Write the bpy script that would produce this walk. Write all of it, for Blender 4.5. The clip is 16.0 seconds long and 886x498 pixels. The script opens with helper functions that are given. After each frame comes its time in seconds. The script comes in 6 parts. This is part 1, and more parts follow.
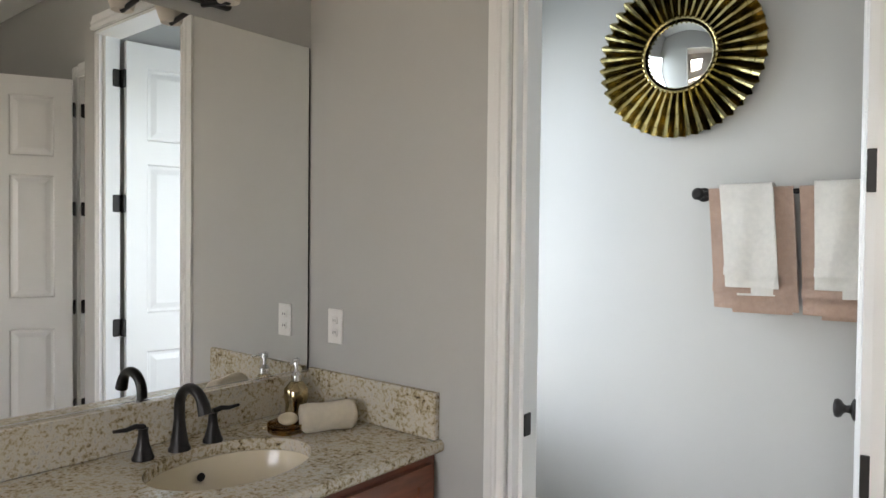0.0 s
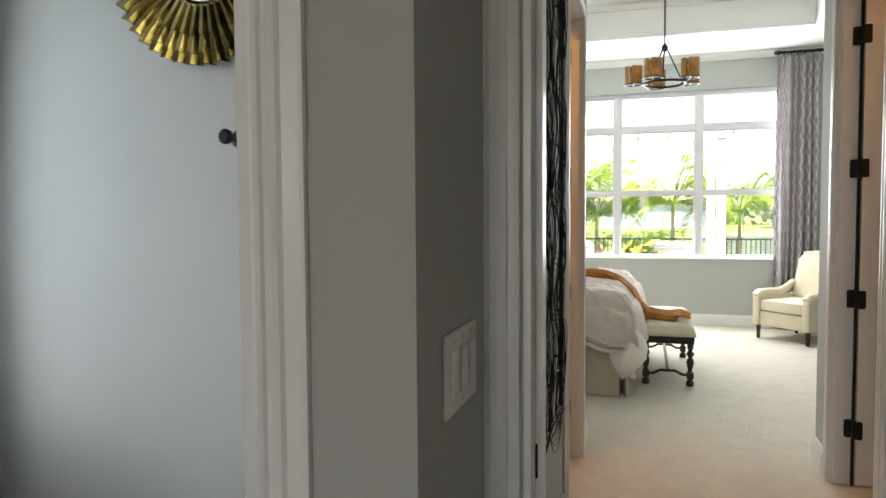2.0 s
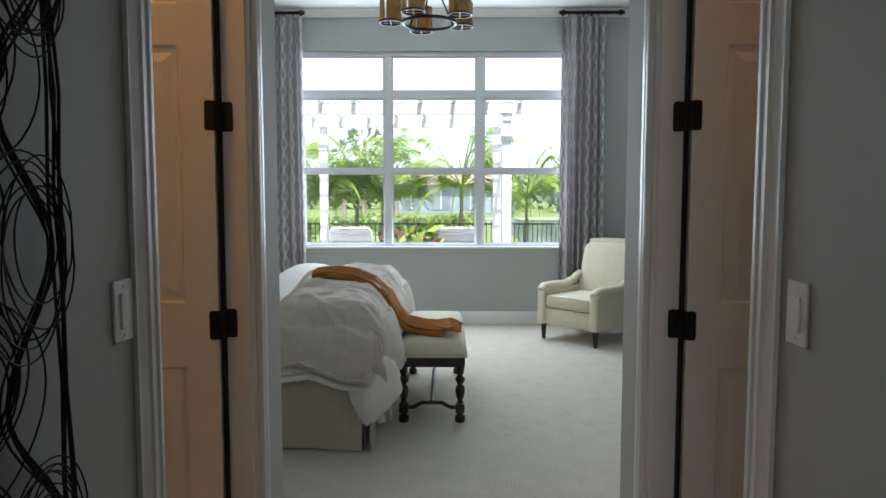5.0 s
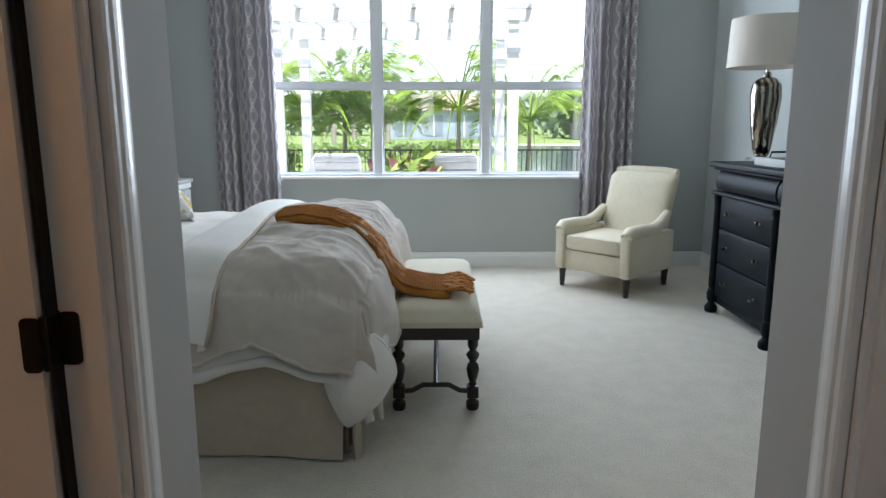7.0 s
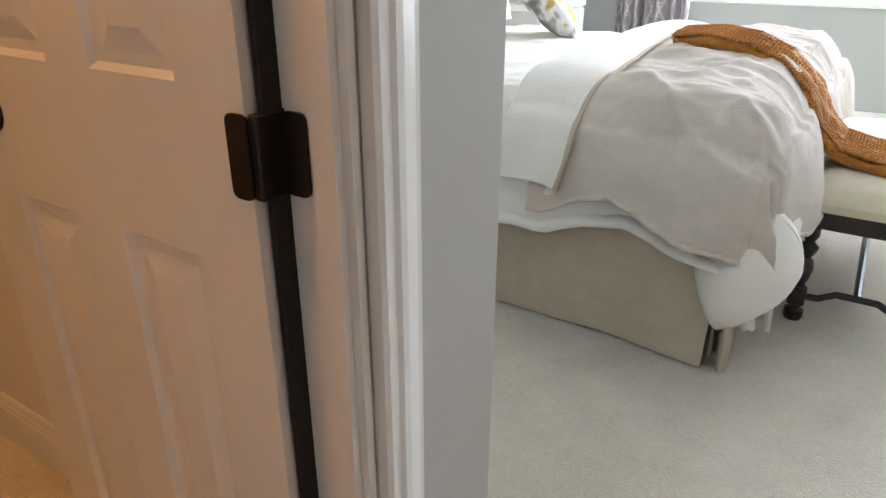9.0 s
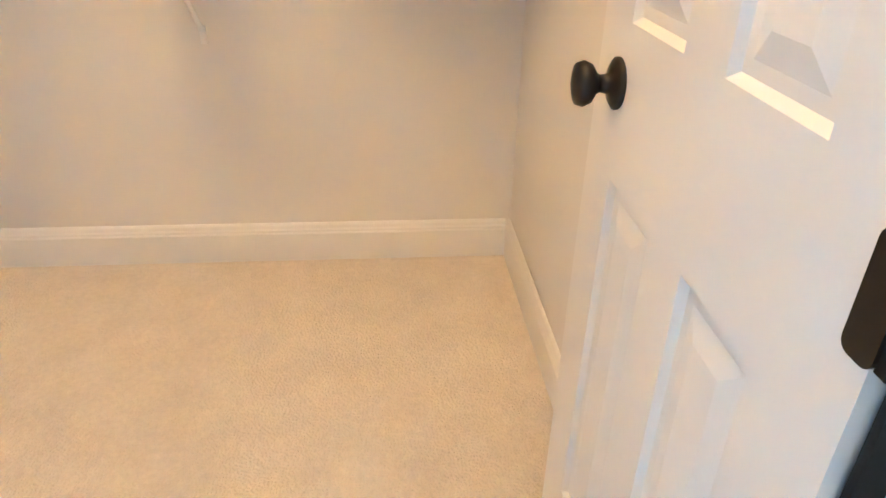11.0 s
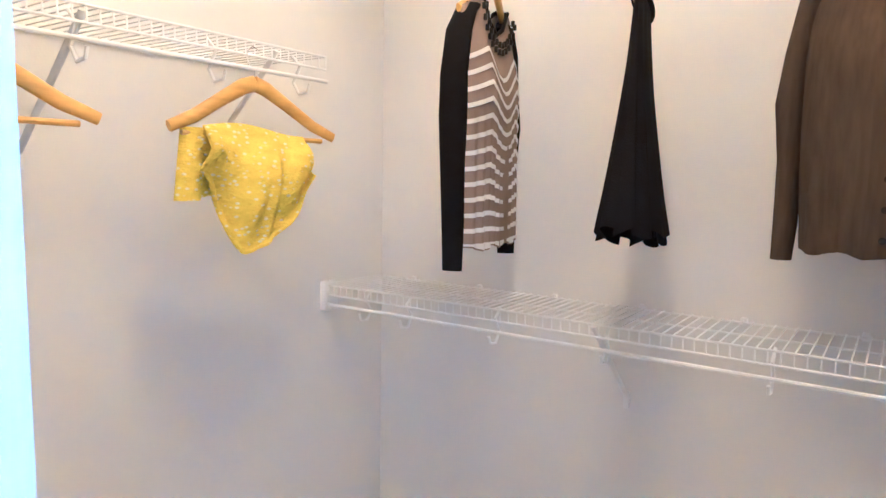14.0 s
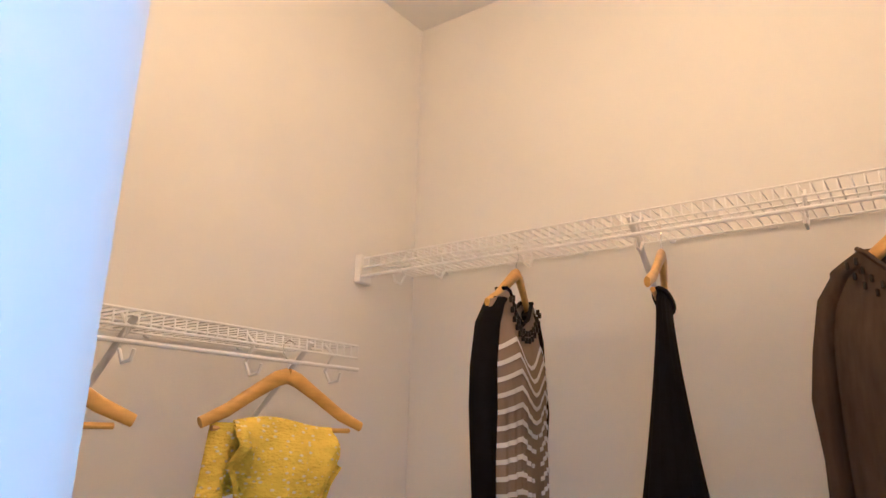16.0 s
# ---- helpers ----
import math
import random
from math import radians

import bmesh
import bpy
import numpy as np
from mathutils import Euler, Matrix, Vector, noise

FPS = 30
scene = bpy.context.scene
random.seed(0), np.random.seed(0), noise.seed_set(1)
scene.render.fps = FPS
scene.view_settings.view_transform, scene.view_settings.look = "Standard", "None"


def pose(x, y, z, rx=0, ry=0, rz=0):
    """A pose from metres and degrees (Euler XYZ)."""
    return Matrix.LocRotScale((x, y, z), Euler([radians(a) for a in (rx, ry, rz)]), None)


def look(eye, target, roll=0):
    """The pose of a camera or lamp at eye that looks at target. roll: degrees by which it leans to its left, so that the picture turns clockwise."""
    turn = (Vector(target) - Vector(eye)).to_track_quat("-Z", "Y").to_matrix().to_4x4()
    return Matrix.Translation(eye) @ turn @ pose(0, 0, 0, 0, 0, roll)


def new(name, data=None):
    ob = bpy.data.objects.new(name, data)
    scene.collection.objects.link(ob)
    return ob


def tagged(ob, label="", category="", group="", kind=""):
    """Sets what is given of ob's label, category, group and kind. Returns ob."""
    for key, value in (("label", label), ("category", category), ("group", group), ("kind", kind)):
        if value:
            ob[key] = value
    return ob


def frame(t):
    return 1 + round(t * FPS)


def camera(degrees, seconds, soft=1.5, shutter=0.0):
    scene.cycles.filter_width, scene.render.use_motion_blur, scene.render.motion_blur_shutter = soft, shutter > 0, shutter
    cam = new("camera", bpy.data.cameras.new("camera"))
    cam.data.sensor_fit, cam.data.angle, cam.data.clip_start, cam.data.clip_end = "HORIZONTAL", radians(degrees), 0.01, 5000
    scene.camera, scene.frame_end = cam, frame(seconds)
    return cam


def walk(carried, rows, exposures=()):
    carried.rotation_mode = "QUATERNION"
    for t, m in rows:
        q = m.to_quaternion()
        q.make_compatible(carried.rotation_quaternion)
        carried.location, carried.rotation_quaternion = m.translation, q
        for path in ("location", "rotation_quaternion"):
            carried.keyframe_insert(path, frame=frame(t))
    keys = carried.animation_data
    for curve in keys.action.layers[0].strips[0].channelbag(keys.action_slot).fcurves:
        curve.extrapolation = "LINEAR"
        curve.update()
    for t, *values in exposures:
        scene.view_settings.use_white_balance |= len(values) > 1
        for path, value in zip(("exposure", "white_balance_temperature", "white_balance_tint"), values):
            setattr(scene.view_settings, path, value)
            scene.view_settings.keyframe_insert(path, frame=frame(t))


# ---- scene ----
cam = camera(67.0, 16.0)
PATH = [
    (0, (0.015, -4.753, 1.429), (-1.245, -3.201, 1.386), 0.6),
    (0.5, (0.051, -4.573, 1.333), (-1.032, -2.891, 1.321), 0.1),
    (1, (0.061, -4.381, 1.346), (-0.841, -2.596, 1.304), 0.3),
    (1.5, (0.204, -4.162, 1.342), (-0.512, -2.296, 1.272), -0.3),
    (2, (0.344, -3.947, 1.36), (-0.237, -2.036, 1.258), -0.4),
    (2.5, (0.451, -3.731, 1.349), (-0.037, -1.795, 1.232), -0.4),
    (3, (0.542, -3.446, 1.353), (0.172, -1.485, 1.226), -0.4),
    (3.5, (0.601, -3.113, 1.334), (0.382, -1.13, 1.197), -0.3),
    (4, (0.609, -2.825, 1.341), (0.497, -0.833, 1.199), -0.1),
    (6.3, (0.54, -1.584, 1.282), (0.554, 0.403, 1.054), 0.0),
    (6.5, (0.527, -1.475, 1.279), (0.542, 0.508, 1.021), -0.0),
    (7, (0.534, -1.273, 1.275), (0.544, 0.694, 0.909), -0.1),
    (7.5, (0.536, -1.06, 1.222), (0.536, 0.885, 0.757), -0.0),
    (8, (0.511, -0.949, 1.199), (0.254, 0.943, 0.605), 0.1),
    (8.5, (0.429, -0.797, 1.164), (-0.2, 0.963, 0.453), 0.7),
    (9, (0.418, -0.703, 1.124), (-0.566, 0.838, 0.313), 0.2),
    (9.5, (0.422, -0.707, 1.114), (-0.901, 0.521, 0.254), 0.0),
    (10, (0.376, -0.671, 1.128), (-1.195, 0.195, 0.244), 0.1),
    (12.3, (0.061, -0.452, 1.197), (-1.651, -1.036, 0.342), 0.9),
    (12.5, (0.064, -0.451, 1.212), (-1.649, -1.132, 0.436), 0.9),
    (13, (0.069, -0.476, 1.265), (-1.629, -1.321, 0.629), 1.2),
    (13.5, (0.072, -0.46, 1.325), (-1.609, -1.459, 0.903), 1.2),
    (14, (0.07, -0.44, 1.377), (-1.57, -1.564, 1.158), 1.1),
    (14.5, (0.096, -0.434, 1.437), (-1.53, -1.598, 1.423), 1.2),
    (15, (0.1, -0.42, 1.47), (-1.498, -1.596, 1.718), 1.3),
    (15.5, (0.103, -0.418, 1.472), (-1.467, -1.575, 1.918), 1.3),
    (16, (0.093, -0.46, 1.461), (-1.46, -1.606, 1.986), 1.4),
]
walk(cam, [(t, look(e, g, r)) for t, e, g, r in PATH], [
    (0.0, 3.05, 6850, 15), (0.5, 2.7, 6850, 14), (1.0, 2.55, 6850, 13), (1.6, 2.15, 6850, 12), (2.5, 2.05, 6800, 12), (3.3, 1.62, 6500, 10), (4.2, 1.42, 6300, 10),
    (6.3, 0.8, 5450, 7), (7.0, 1.3, 5800, 11), (7.5, 1.7, 6150, 16), (8.5, 2.45, 6150, 16), (9.5, 2.98, 6100, 12),
    (10.0, 3.75, 5500, 7), (12.3, 4.28, 3380, -9), (13.5, 4.17, 3310, -5), (14.5, 3.62, 3520, 4), (15.2, 3.13, 3690, 4), (16.0, 2.95, 3830, 6)])

# ---- world and light ----
world = bpy.data.worlds.new("world")
scene.world = world
world.use_nodes = True
wn = world.node_tree
sky = wn.nodes.new("ShaderNodeTexSky")
sky.sky_type, sky.sun_disc, sky.sun_elevation, sky.sun_rotation = "NISHITA", False, radians(62), radians(200)
haze = wn.nodes.new("ShaderNodeHueSaturation")
haze.inputs["Saturation"].default_value, haze.inputs["Value"].default_value = 0.42, 1.05
wn.links.new(sky.outputs[0], haze.inputs["Color"])
wn.links.new(haze.outputs[0], wn.nodes["Background"].inputs[0])
wn.nodes["Background"].inputs[1].default_value = 0.15
sun_data = bpy.data.lights.new("sun", "SUN")
sun_data.energy, sun_data.angle, sun_data.color = 4.5, radians(0.5), (1, 0.95, 0.88)
sun = new("sun", sun_data)
sun.matrix_world = look((4, -9, 30), (0, 6, 0))


def area_lamp(name, at, target, w, h, power, color):
    d = bpy.data.lights.new(name, "AREA")
    d.shape, d.size, d.size_y, d.energy, d.color = "RECTANGLE", w, h, power, color
    o = new(name, d)
    o.matrix_world = look(at, target)
    return o


def bulb(name, at, power, color, r=0.05):
    d = bpy.data.lights.new(name, "POINT")
    d.energy, d.color, d.shadow_soft_size = power, color, r
    o = new(name, d)
    o.location = at
    return o


DAY = (0.86, 0.94, 1.0)
WARM = (1.0, 0.45, 0.125)
area_lamp("toilet_window_light", (-1.76, -2.77, 1.54), (0, -2.77, 1.2), 0.62, 1.6, 1.9, (0.70, 0.86, 1.0))
# added fill lamp at the unseen rear of the bath, to brighten it
area_lamp("bath_fill_light", (-0.3, -6.96, 1.7), (-0.3, 0, 1.5), 1.3, 1.3, 1.0, (1.0, 0.95, 0.89))
area_lamp("bedroom_window_light", (0.47, 4.715, 1.82), (0.47, 0, 1.6), 2.8, 1.95, 45, DAY)
bulb("closet_bulb", (-0.56, -0.80, 2.82), 4.6, WARM, 0.09)
bulb("east_closet_bulb", (2.1, -0.9, 2.86), 1.8, WARM, 0.09)
bulb("vanity_bulb", (-1.62, -3.825, 2.19), 0.12, (1.0, 0.8, 0.6), 0.05)


# ---- materials ----
def mat(name, color, rough=0.6, metal=0.0, var=0.12, scale=6.0, bump=0.0, bscale=60.0, spec=0.5, coat=0.0, sheen=0.0, stretch=(1, 1, 1), island=0.0):
    m = bpy.data.materials.new(name)
    m.use_nodes = True
    nt = m.node_tree
    N, L = nt.nodes, nt.links
    b = N["Principled BSDF"]
    b.inputs["Roughness"].default_value, b.inputs["Metallic"].default_value = rough, metal
    b.inputs["Specular IOR Level"].default_value = spec
    b.inputs["Coat Weight"].default_value, b.inputs["Sheen Weight"].default_value = coat, sheen
    tc = N.new("ShaderNodeTexCoord")
    mp = N.new("ShaderNodeMapping")
    mp.inputs["Scale"].default_value = stretch
    L.new(tc.outputs["Object"], mp.inputs[0])
    n1 = N.new("ShaderNodeTexNoise")
    n1.inputs["Scale"].default_value, n1.inputs["Detail"].default_value = scale, 6
    n2 = N.new("ShaderNodeTexNoise")
    n2.inputs["Scale"].default_value, n2.inputs["Detail"].default_value = scale * 0.13, 3
    L.new(mp.outputs[0], n1.inputs[0]), L.new(mp.outputs[0], n2.inputs[0])
    mx = N.new("ShaderNodeMath")
    mx.operation = "ADD"
    L.new(n1.outputs[0], mx.inputs[0]), L.new(n2.outputs[0], mx.inputs[1])
    rp = N.new("ShaderNodeValToRGB")
    e = rp.color_ramp.elements
    e[0].position, e[1].position = 0.35, 0.65
    e[0].color = (*[c * (1 - var) for c in color], 1)
    e[1].color = (*[min(1, c * (1 + var * 0.6)) for c in color], 1)
    hf = N.new("ShaderNodeMath")
    hf.operation, hf.inputs[1].default_value = "MULTIPLY", 0.5
    L.new(mx.outputs[0], hf.inputs[0]), L.new(hf.outputs[0], rp.inputs[0]), L.new(rp.outputs[0], b.inputs["Base Color"])
    if bump:
        n3 = N.new("ShaderNodeTexNoise")
        n3.inputs["Scale"].default_value, n3.inputs["Detail"].default_value = bscale, 4
        L.new(mp.outputs[0], n3.inputs[0])
        bp = N.new("ShaderNodeBump")
        bp.inputs["Strength"].default_value, bp.inputs["Distance"].default_value = bump, 0.01
        L.new(n3.outputs[0], bp.inputs["Height"]), L.new(bp.outputs[0], b.inputs["Normal"])
    return m


def bsdf(m):
    return m.node_tree.nodes["Principled BSDF"]


PAINT = mat("wall_paint", (0.46, 0.458, 0.435), 0.75, var=0.04, scale=2, bump=0.05, bscale=240)
BED_PAINT = mat("bedroom_paint", (0.44, 0.46, 0.44), 0.75, var=0.04, scale=2, bump=0.05, bscale=240)
# same greige wall paint, lightened to put more bounced light into the closets
LIFTED_PAINT = mat("wall_paint_lifted", (0.77, 0.76, 0.73), 0.75, var=0.04, scale=2, bump=0.05, bscale=240)
CEIL = mat("ceiling_paint", (0.82, 0.82, 0.80), 0.85, var=0.02, scale=2, bump=0.1, bscale=160)
TRIM = mat("white_trim_paint", (0.80, 0.80, 0.78), 0.32, var=0.03, scale=3, bump=0.03, bscale=30)
CARPET = mat("carpet", (0.76, 0.69, 0.57), 0.98, var=0.10, scale=60, bump=1.0, bscale=150, spec=0.1, sheen=0.3)
TILE = mat("bath_tile", (0.62, 0.57, 0.49), 0.35, var=0.15, scale=4)
BRONZE = mat("oil_rubbed_bronze", (0.022, 0.02, 0.019), 0.38, 0.6, var=0.3, scale=30)
BLACKMETAL = mat("black_iron", (0.026, 0.024, 0.022), 0.7, 0.0, spec=0.25, var=0.3, scale=40)
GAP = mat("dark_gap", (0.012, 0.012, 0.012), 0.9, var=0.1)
WHITEPLASTIC = mat("white_plastic", (0.8, 0.79, 0.76), 0.3, var=0.02)
WIRE = mat("white_coated_wire", (0.82, 0.82, 0.80), 0.35, var=0.04, scale=20)
CHERRY = mat("cherry_wood", (0.20, 0.065, 0.03), 0.35, var=0.4, scale=9, stretch=(1, 1, 6), bump=0.05, bscale=40, coat=0.2)
PORCELAIN = mat("biscuit_porcelain", (0.72, 0.64, 0.48), 0.12, var=0.02)
WHITEPORC = mat("white_porcelain", (0.82, 0.82, 0.81), 0.1, var=0.02)
CHROME = mat("polished_chrome", (0.8, 0.8, 0.8), 0.12, 1.0, var=0.05)
SOAP = mat("cream_soap", (0.75, 0.66, 0.48), 0.4, var=0.04)
TOWELW = mat("white_terry", (0.82, 0.79, 0.72), 0.95, var=0.08, scale=60, bump=0.9, bscale=420, spec=0.1, sheen=0.4)
TOWELT = mat("tan_terry", (0.47, 0.32, 0.24), 0.95, var=0.15, scale=60, bump=0.9, bscale=420, spec=0.1, sheen=0.4)
LINEN_G = mat("grey_linen", (0.64, 0.56, 0.48), 0.9, var=0.10, scale=18, bump=0.35, bscale=300, spec=0.15, sheen=0.2)
LINEN_W = mat("white_cotton", (0.85, 0.80, 0.73), 0.9, var=0.05, scale=10, bump=0.3, bscale=200, spec=0.15, sheen=0.2)
SKIRT = mat("taupe_linen", (0.56, 0.48, 0.36), 0.92, var=0.10, scale=22, bump=0.3, bscale=350, spec=0.1)
CREAM = mat("cream_upholstery", (0.70, 0.63, 0.47), 0.85, var=0.06, scale=40, bump=0.3, bscale=450, spec=0.2, sheen=0.2)
EBONY = mat("dark_stained_wood", (0.022, 0.014, 0.011), 0.32, var=0.4, scale=12, stretch=(1, 1, 5), bump=0.06, bscale=60)
DRESSER = mat("distressed_black_paint", (0.009, 0.012, 0.016), 0.5, spec=0.14, var=0.6, scale=11, stretch=(1, 0.3, 2), bump=0.12, bscale=50)
KNIT = mat("mustard_knit", (0.52, 0.205, 0.03), 0.95, var=0.3, scale=50, bump=1.0, bscale=120, spec=0.1, sheen=0.3)
SILVERPAINT = mat("antique_silver_paint", (0.50, 0.51, 0.49), 0.5, var=0.12, scale=10)
SHADE = mat("white_lampshade", (0.72, 0.66, 0.58), 0.8, var=0.03, scale=30, bump=0.2, bscale=300)
WOOD = mat("honey_wood", (0.62, 0.37, 0.05), 0.35, var=0.3, scale=14, stretch=(1, 1, 5), coat=0.2)
BLACKCLOTH = mat("black_jersey", (0.008, 0.008, 0.009), 0.95, var=0.2, scale=30, bump=0.2, bscale=300, spec=0.08)
CHARCOAL = mat("charcoal_knit", (0.082, 0.058, 0.040), 0.95, var=0.25, scale=25, bump=0.4, bscale=400, spec=0.1, stretch=(3, 3, 0.5))
GREYCLOTH = mat("taupe_striped_knit", (0.29, 0.225, 0.175), 0.9, var=0.1, scale=25, bump=0.3, bscale=300, spec=0.1)
STRIPE = mat("cream_stripe", (0.78, 0.75, 0.70), 0.9, var=0.05, scale=25)
BEAD = mat("dark_beads", (0.04, 0.04, 0.04), 0.2, 0.5, var=0.4, scale=60)
VINYL = mat("white_vinyl_frame", (0.72, 0.73, 0.74), 0.4, var=0.03)
YELLOWCLOTH = mat("yellow_cloth", (0.70, 0.42, 0.05), 0.9, var=0.25, scale=20, bump=0.3, bscale=200)
MUG = mat("black_glaze", (0.015, 0.014, 0.013), 0.15, var=0.2)
GRASS = mat("lawn", (0.20, 0.25, 0.09), 0.95, var=0.3, scale=3, bump=0.8, bscale=60, spec=0.1)
PAVER = mat("patio_pavers", (0.50, 0.46, 0.40), 0.8, var=0.15, scale=4, bump=0.2, bscale=30)
PALM = mat("palm_leaf", (0.40, 0.54, 0.09), 0.45, var=0.45, scale=5)
HEDGE = mat("hedge_leaf", (0.27, 0.37, 0.11), 0.55, var=0.5, scale=6)
def thin_leaf(m, colour, share):
    """Lets part of the light through a leaf."""
    nt = m.node_tree
    tr = nt.nodes.new("ShaderNodeBsdfTranslucent")
    tr.inputs[0].default_value = (*colour, 1)
    mx = nt.nodes.new("ShaderNodeMixShader")
    mx.inputs[0].default_value = share
    nt.links.new(bsdf(m).outputs[0], mx.inputs[1])
    nt.links.new(tr.outputs[0], mx.inputs[2])
    nt.links.new(mx.outputs[0], nt.nodes["Material Output"].inputs[0])


thin_leaf(PALM, (0.45, 0.62, 0.05), 0.45)
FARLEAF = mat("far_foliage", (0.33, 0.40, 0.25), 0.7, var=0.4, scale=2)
LIME = mat("lime_leaf", (0.26, 0.36, 0.06), 0.4, var=0.6, scale=9)
CROTON = mat("purple_leaf", (0.16, 0.035, 0.045), 0.4, var=0.7, scale=9)
BARK = mat("palm_bark", (0.28, 0.24, 0.19), 0.85, var=0.3, scale=14, bump=0.5, bscale=30, stretch=(1, 1, 4))
WATER = mat("pond_water", (0.10, 0.13, 0.14), 0.08, var=0.1, scale=1, bump=0.05, bscale=6)
STUCCO = mat("house_stucco", (0.38, 0.35, 0.31), 0.85, var=0.08, scale=2)
ROOF = mat("roof_tile", (0.42, 0.30, 0.24), 0.8, var=0.25, scale=5)
SCREEN = mat("dark_glass", (0.05, 0.06, 0.07), 0.2, var=0.1)
CUSHION = mat("striped_cushion", (0.70, 0.71, 0.74), 0.85, var=0.04, scale=10)

MIRROR = mat("mirror_silver", (0.93, 0.94, 0.93), 0.0, 1.0, var=0.0)
PEWTER = mat("mercury_glass", (0.34, 0.30, 0.25), 0.10, 1.0, var=0.6, scale=9, stretch=(1, 1, 0.6))
AMBERMERCURY = mat("amber_mercury_glass", (0.52, 0.42, 0.25), 0.12, 1.0, var=0.6, scale=30)
CREAMTERRY = mat("cream_terry", (0.80, 0.71, 0.55), 0.95, var=0.08, scale=60, bump=0.9, bscale=420, spec=0.1, sheen=0.3)


def swirl():
    """Silvered glass with dark bands winding round it."""
    m = mat("swirled_mercury_glass", (0.4, 0.36, 0.3), 0.10, 1.0, var=0.1)
    N, L = m.node_tree.nodes, m.node_tree.links
    w, c, r = N.new("ShaderNodeTexWave"), N.new("ShaderNodeTexCoord"), N.new("ShaderNodeValToRGB")
    w.bands_direction = "X"
    w.inputs["Scale"].default_value, w.inputs["Distortion"].default_value, w.inputs["Detail"].default_value, w.inputs["Detail Scale"].default_value = 9.0, 4.0, 1.0, 1.2
    r.color_ramp.elements[0].position, r.color_ramp.elements[1].position = 0.35, 0.65
    r.color_ramp.elements[0].color, r.color_ramp.elements[1].color = (0.10, 0.08, 0.065, 1), (0.46, 0.42, 0.35, 1)
    L.new(c.outputs["Object"], w.inputs[0])
    L.new(w.outputs["Fac"], r.inputs[0])
    L.new(r.outputs[0], m.node_tree.nodes["Principled BSDF"].inputs["Base Color"])
    return m


SWIRL = swirl()
GOLD = mat("antique_gold", (0.50, 0.42, 0.20), 0.20, 1.0, var=0.8, scale=22, bump=0.1, bscale=40)


def translucent(m, amount):
    """Thin leaves let part of the light through."""
    N, L = m.node_tree.nodes, m.node_tree.links
    tr, ms = N.new("ShaderNodeBsdfTranslucent"), N.new("ShaderNodeMixShader")
    L.new(bsdf(m).inputs["Base Color"].links[0].from_socket, tr.inputs[0])
    ms.inputs[0].default_value = amount
    L.new(bsdf(m).outputs[0], ms.inputs[1])
    L.new(tr.outputs[0], ms.inputs[2])
    L.new(ms.outputs[0], [n for n in N if n.type == "OUTPUT_MATERIAL"][0].inputs[0])


for leafy in (PALM, HEDGE, FARLEAF):
    translucent(leafy, 0.45)


def ramp_mix(m, fac, pos, colors):
    nt = m.node_tree
    rp = nt.nodes.new("ShaderNodeValToRGB")
    el = rp.color_ramp.elements
    while len(el) < len(pos):
        el.new(0.5)
    for k, (p, c) in enumerate(zip(pos, colors)):
        el[k].position, el[k].color = p, (*c, 1)
    nt.links.new(fac, rp.inputs[0])
    nt.links.new(rp.outputs[0], bsdf(m).inputs["Base Color"])
    return rp


def granite():
    m = mat("speckled_granite", (0.6, 0.55, 0.45), 0.12, var=0.1)
    nt = m.node_tree
    N, L = nt.nodes, nt.links
    tc = N.new("ShaderNodeTexCoord")
    a = N.new("ShaderNodeTexNoise")
    a.inputs["Scale"].default_value, a.inputs["Detail"].default_value, a.inputs["Roughness"].default_value = 75, 5, 0.75
    c = N.new("ShaderNodeTexNoise")
    c.inputs["Scale"].default_value, c.inputs["Detail"].default_value = 9, 5
    L.new(tc.outputs["Object"], a.inputs[0]), L.new(tc.outputs["Object"], c.inputs[0])
    ad = N.new("ShaderNodeMath")
    ad.operation, ad.inputs[1].default_value = "MULTIPLY_ADD", 0.75
    L.new(a.outputs[0], ad.inputs[0])
    sc = N.new("ShaderNodeMath")
    sc.operation, sc.inputs[1].default_value = "MULTIPLY", 0.25
    L.new(c.outputs[0], sc.inputs[0]), L.new(sc.outputs[0], ad.inputs[2])
    ramp_mix(m, ad.outputs[0], (0.34, 0.385, 0.43, 0.49, 0.56, 0.66), ((0.02, 0.018, 0.015), (0.16, 0.12, 0.07), (0.36, 0.29, 0.17), (0.52, 0.46, 0.35), (0.60, 0.56, 0.48), (0.36, 0.34, 0.31)))
    return m


GRANITE = granite()


def glass(name, tint, alpha):
    m = bpy.data.materials.new(name)
    m.use_nodes = True
    nt = m.node_tree
    N, L = nt.nodes, nt.links
    N.remove(N["Principled BSDF"])
    tr = N.new("ShaderNodeBsdfTransparent")
    tr.inputs[0].default_value = (*tint, 1)
    gl = N.new("ShaderNodeBsdfGlossy")
    gl.inputs["Roughness"].default_value = 0.02
    mx = N.new("ShaderNodeMixShader")
    mx.inputs[0].default_value = alpha
    L.new(tr.outputs[0], mx.inputs[1]), L.new(gl.outputs[0], mx.inputs[2]), L.new(mx.outputs[0], N["Material Output"].inputs[0])
    return m


PANE = glass("window_pane", (0.97, 0.98, 0.98), 0.05)
AMBERGLASS = glass("amber_glass", (0.55, 0.36, 0.12), 0.15)


def onyx():
    m = mat("amber_onyx", (0.55, 0.28, 0.07), 0.25, var=0.75, scale=7, stretch=(1, 1, 1.6))
    bsdf(m).inputs["Transmission Weight"].default_value = 0.25
    return m


ONYX = onyx()


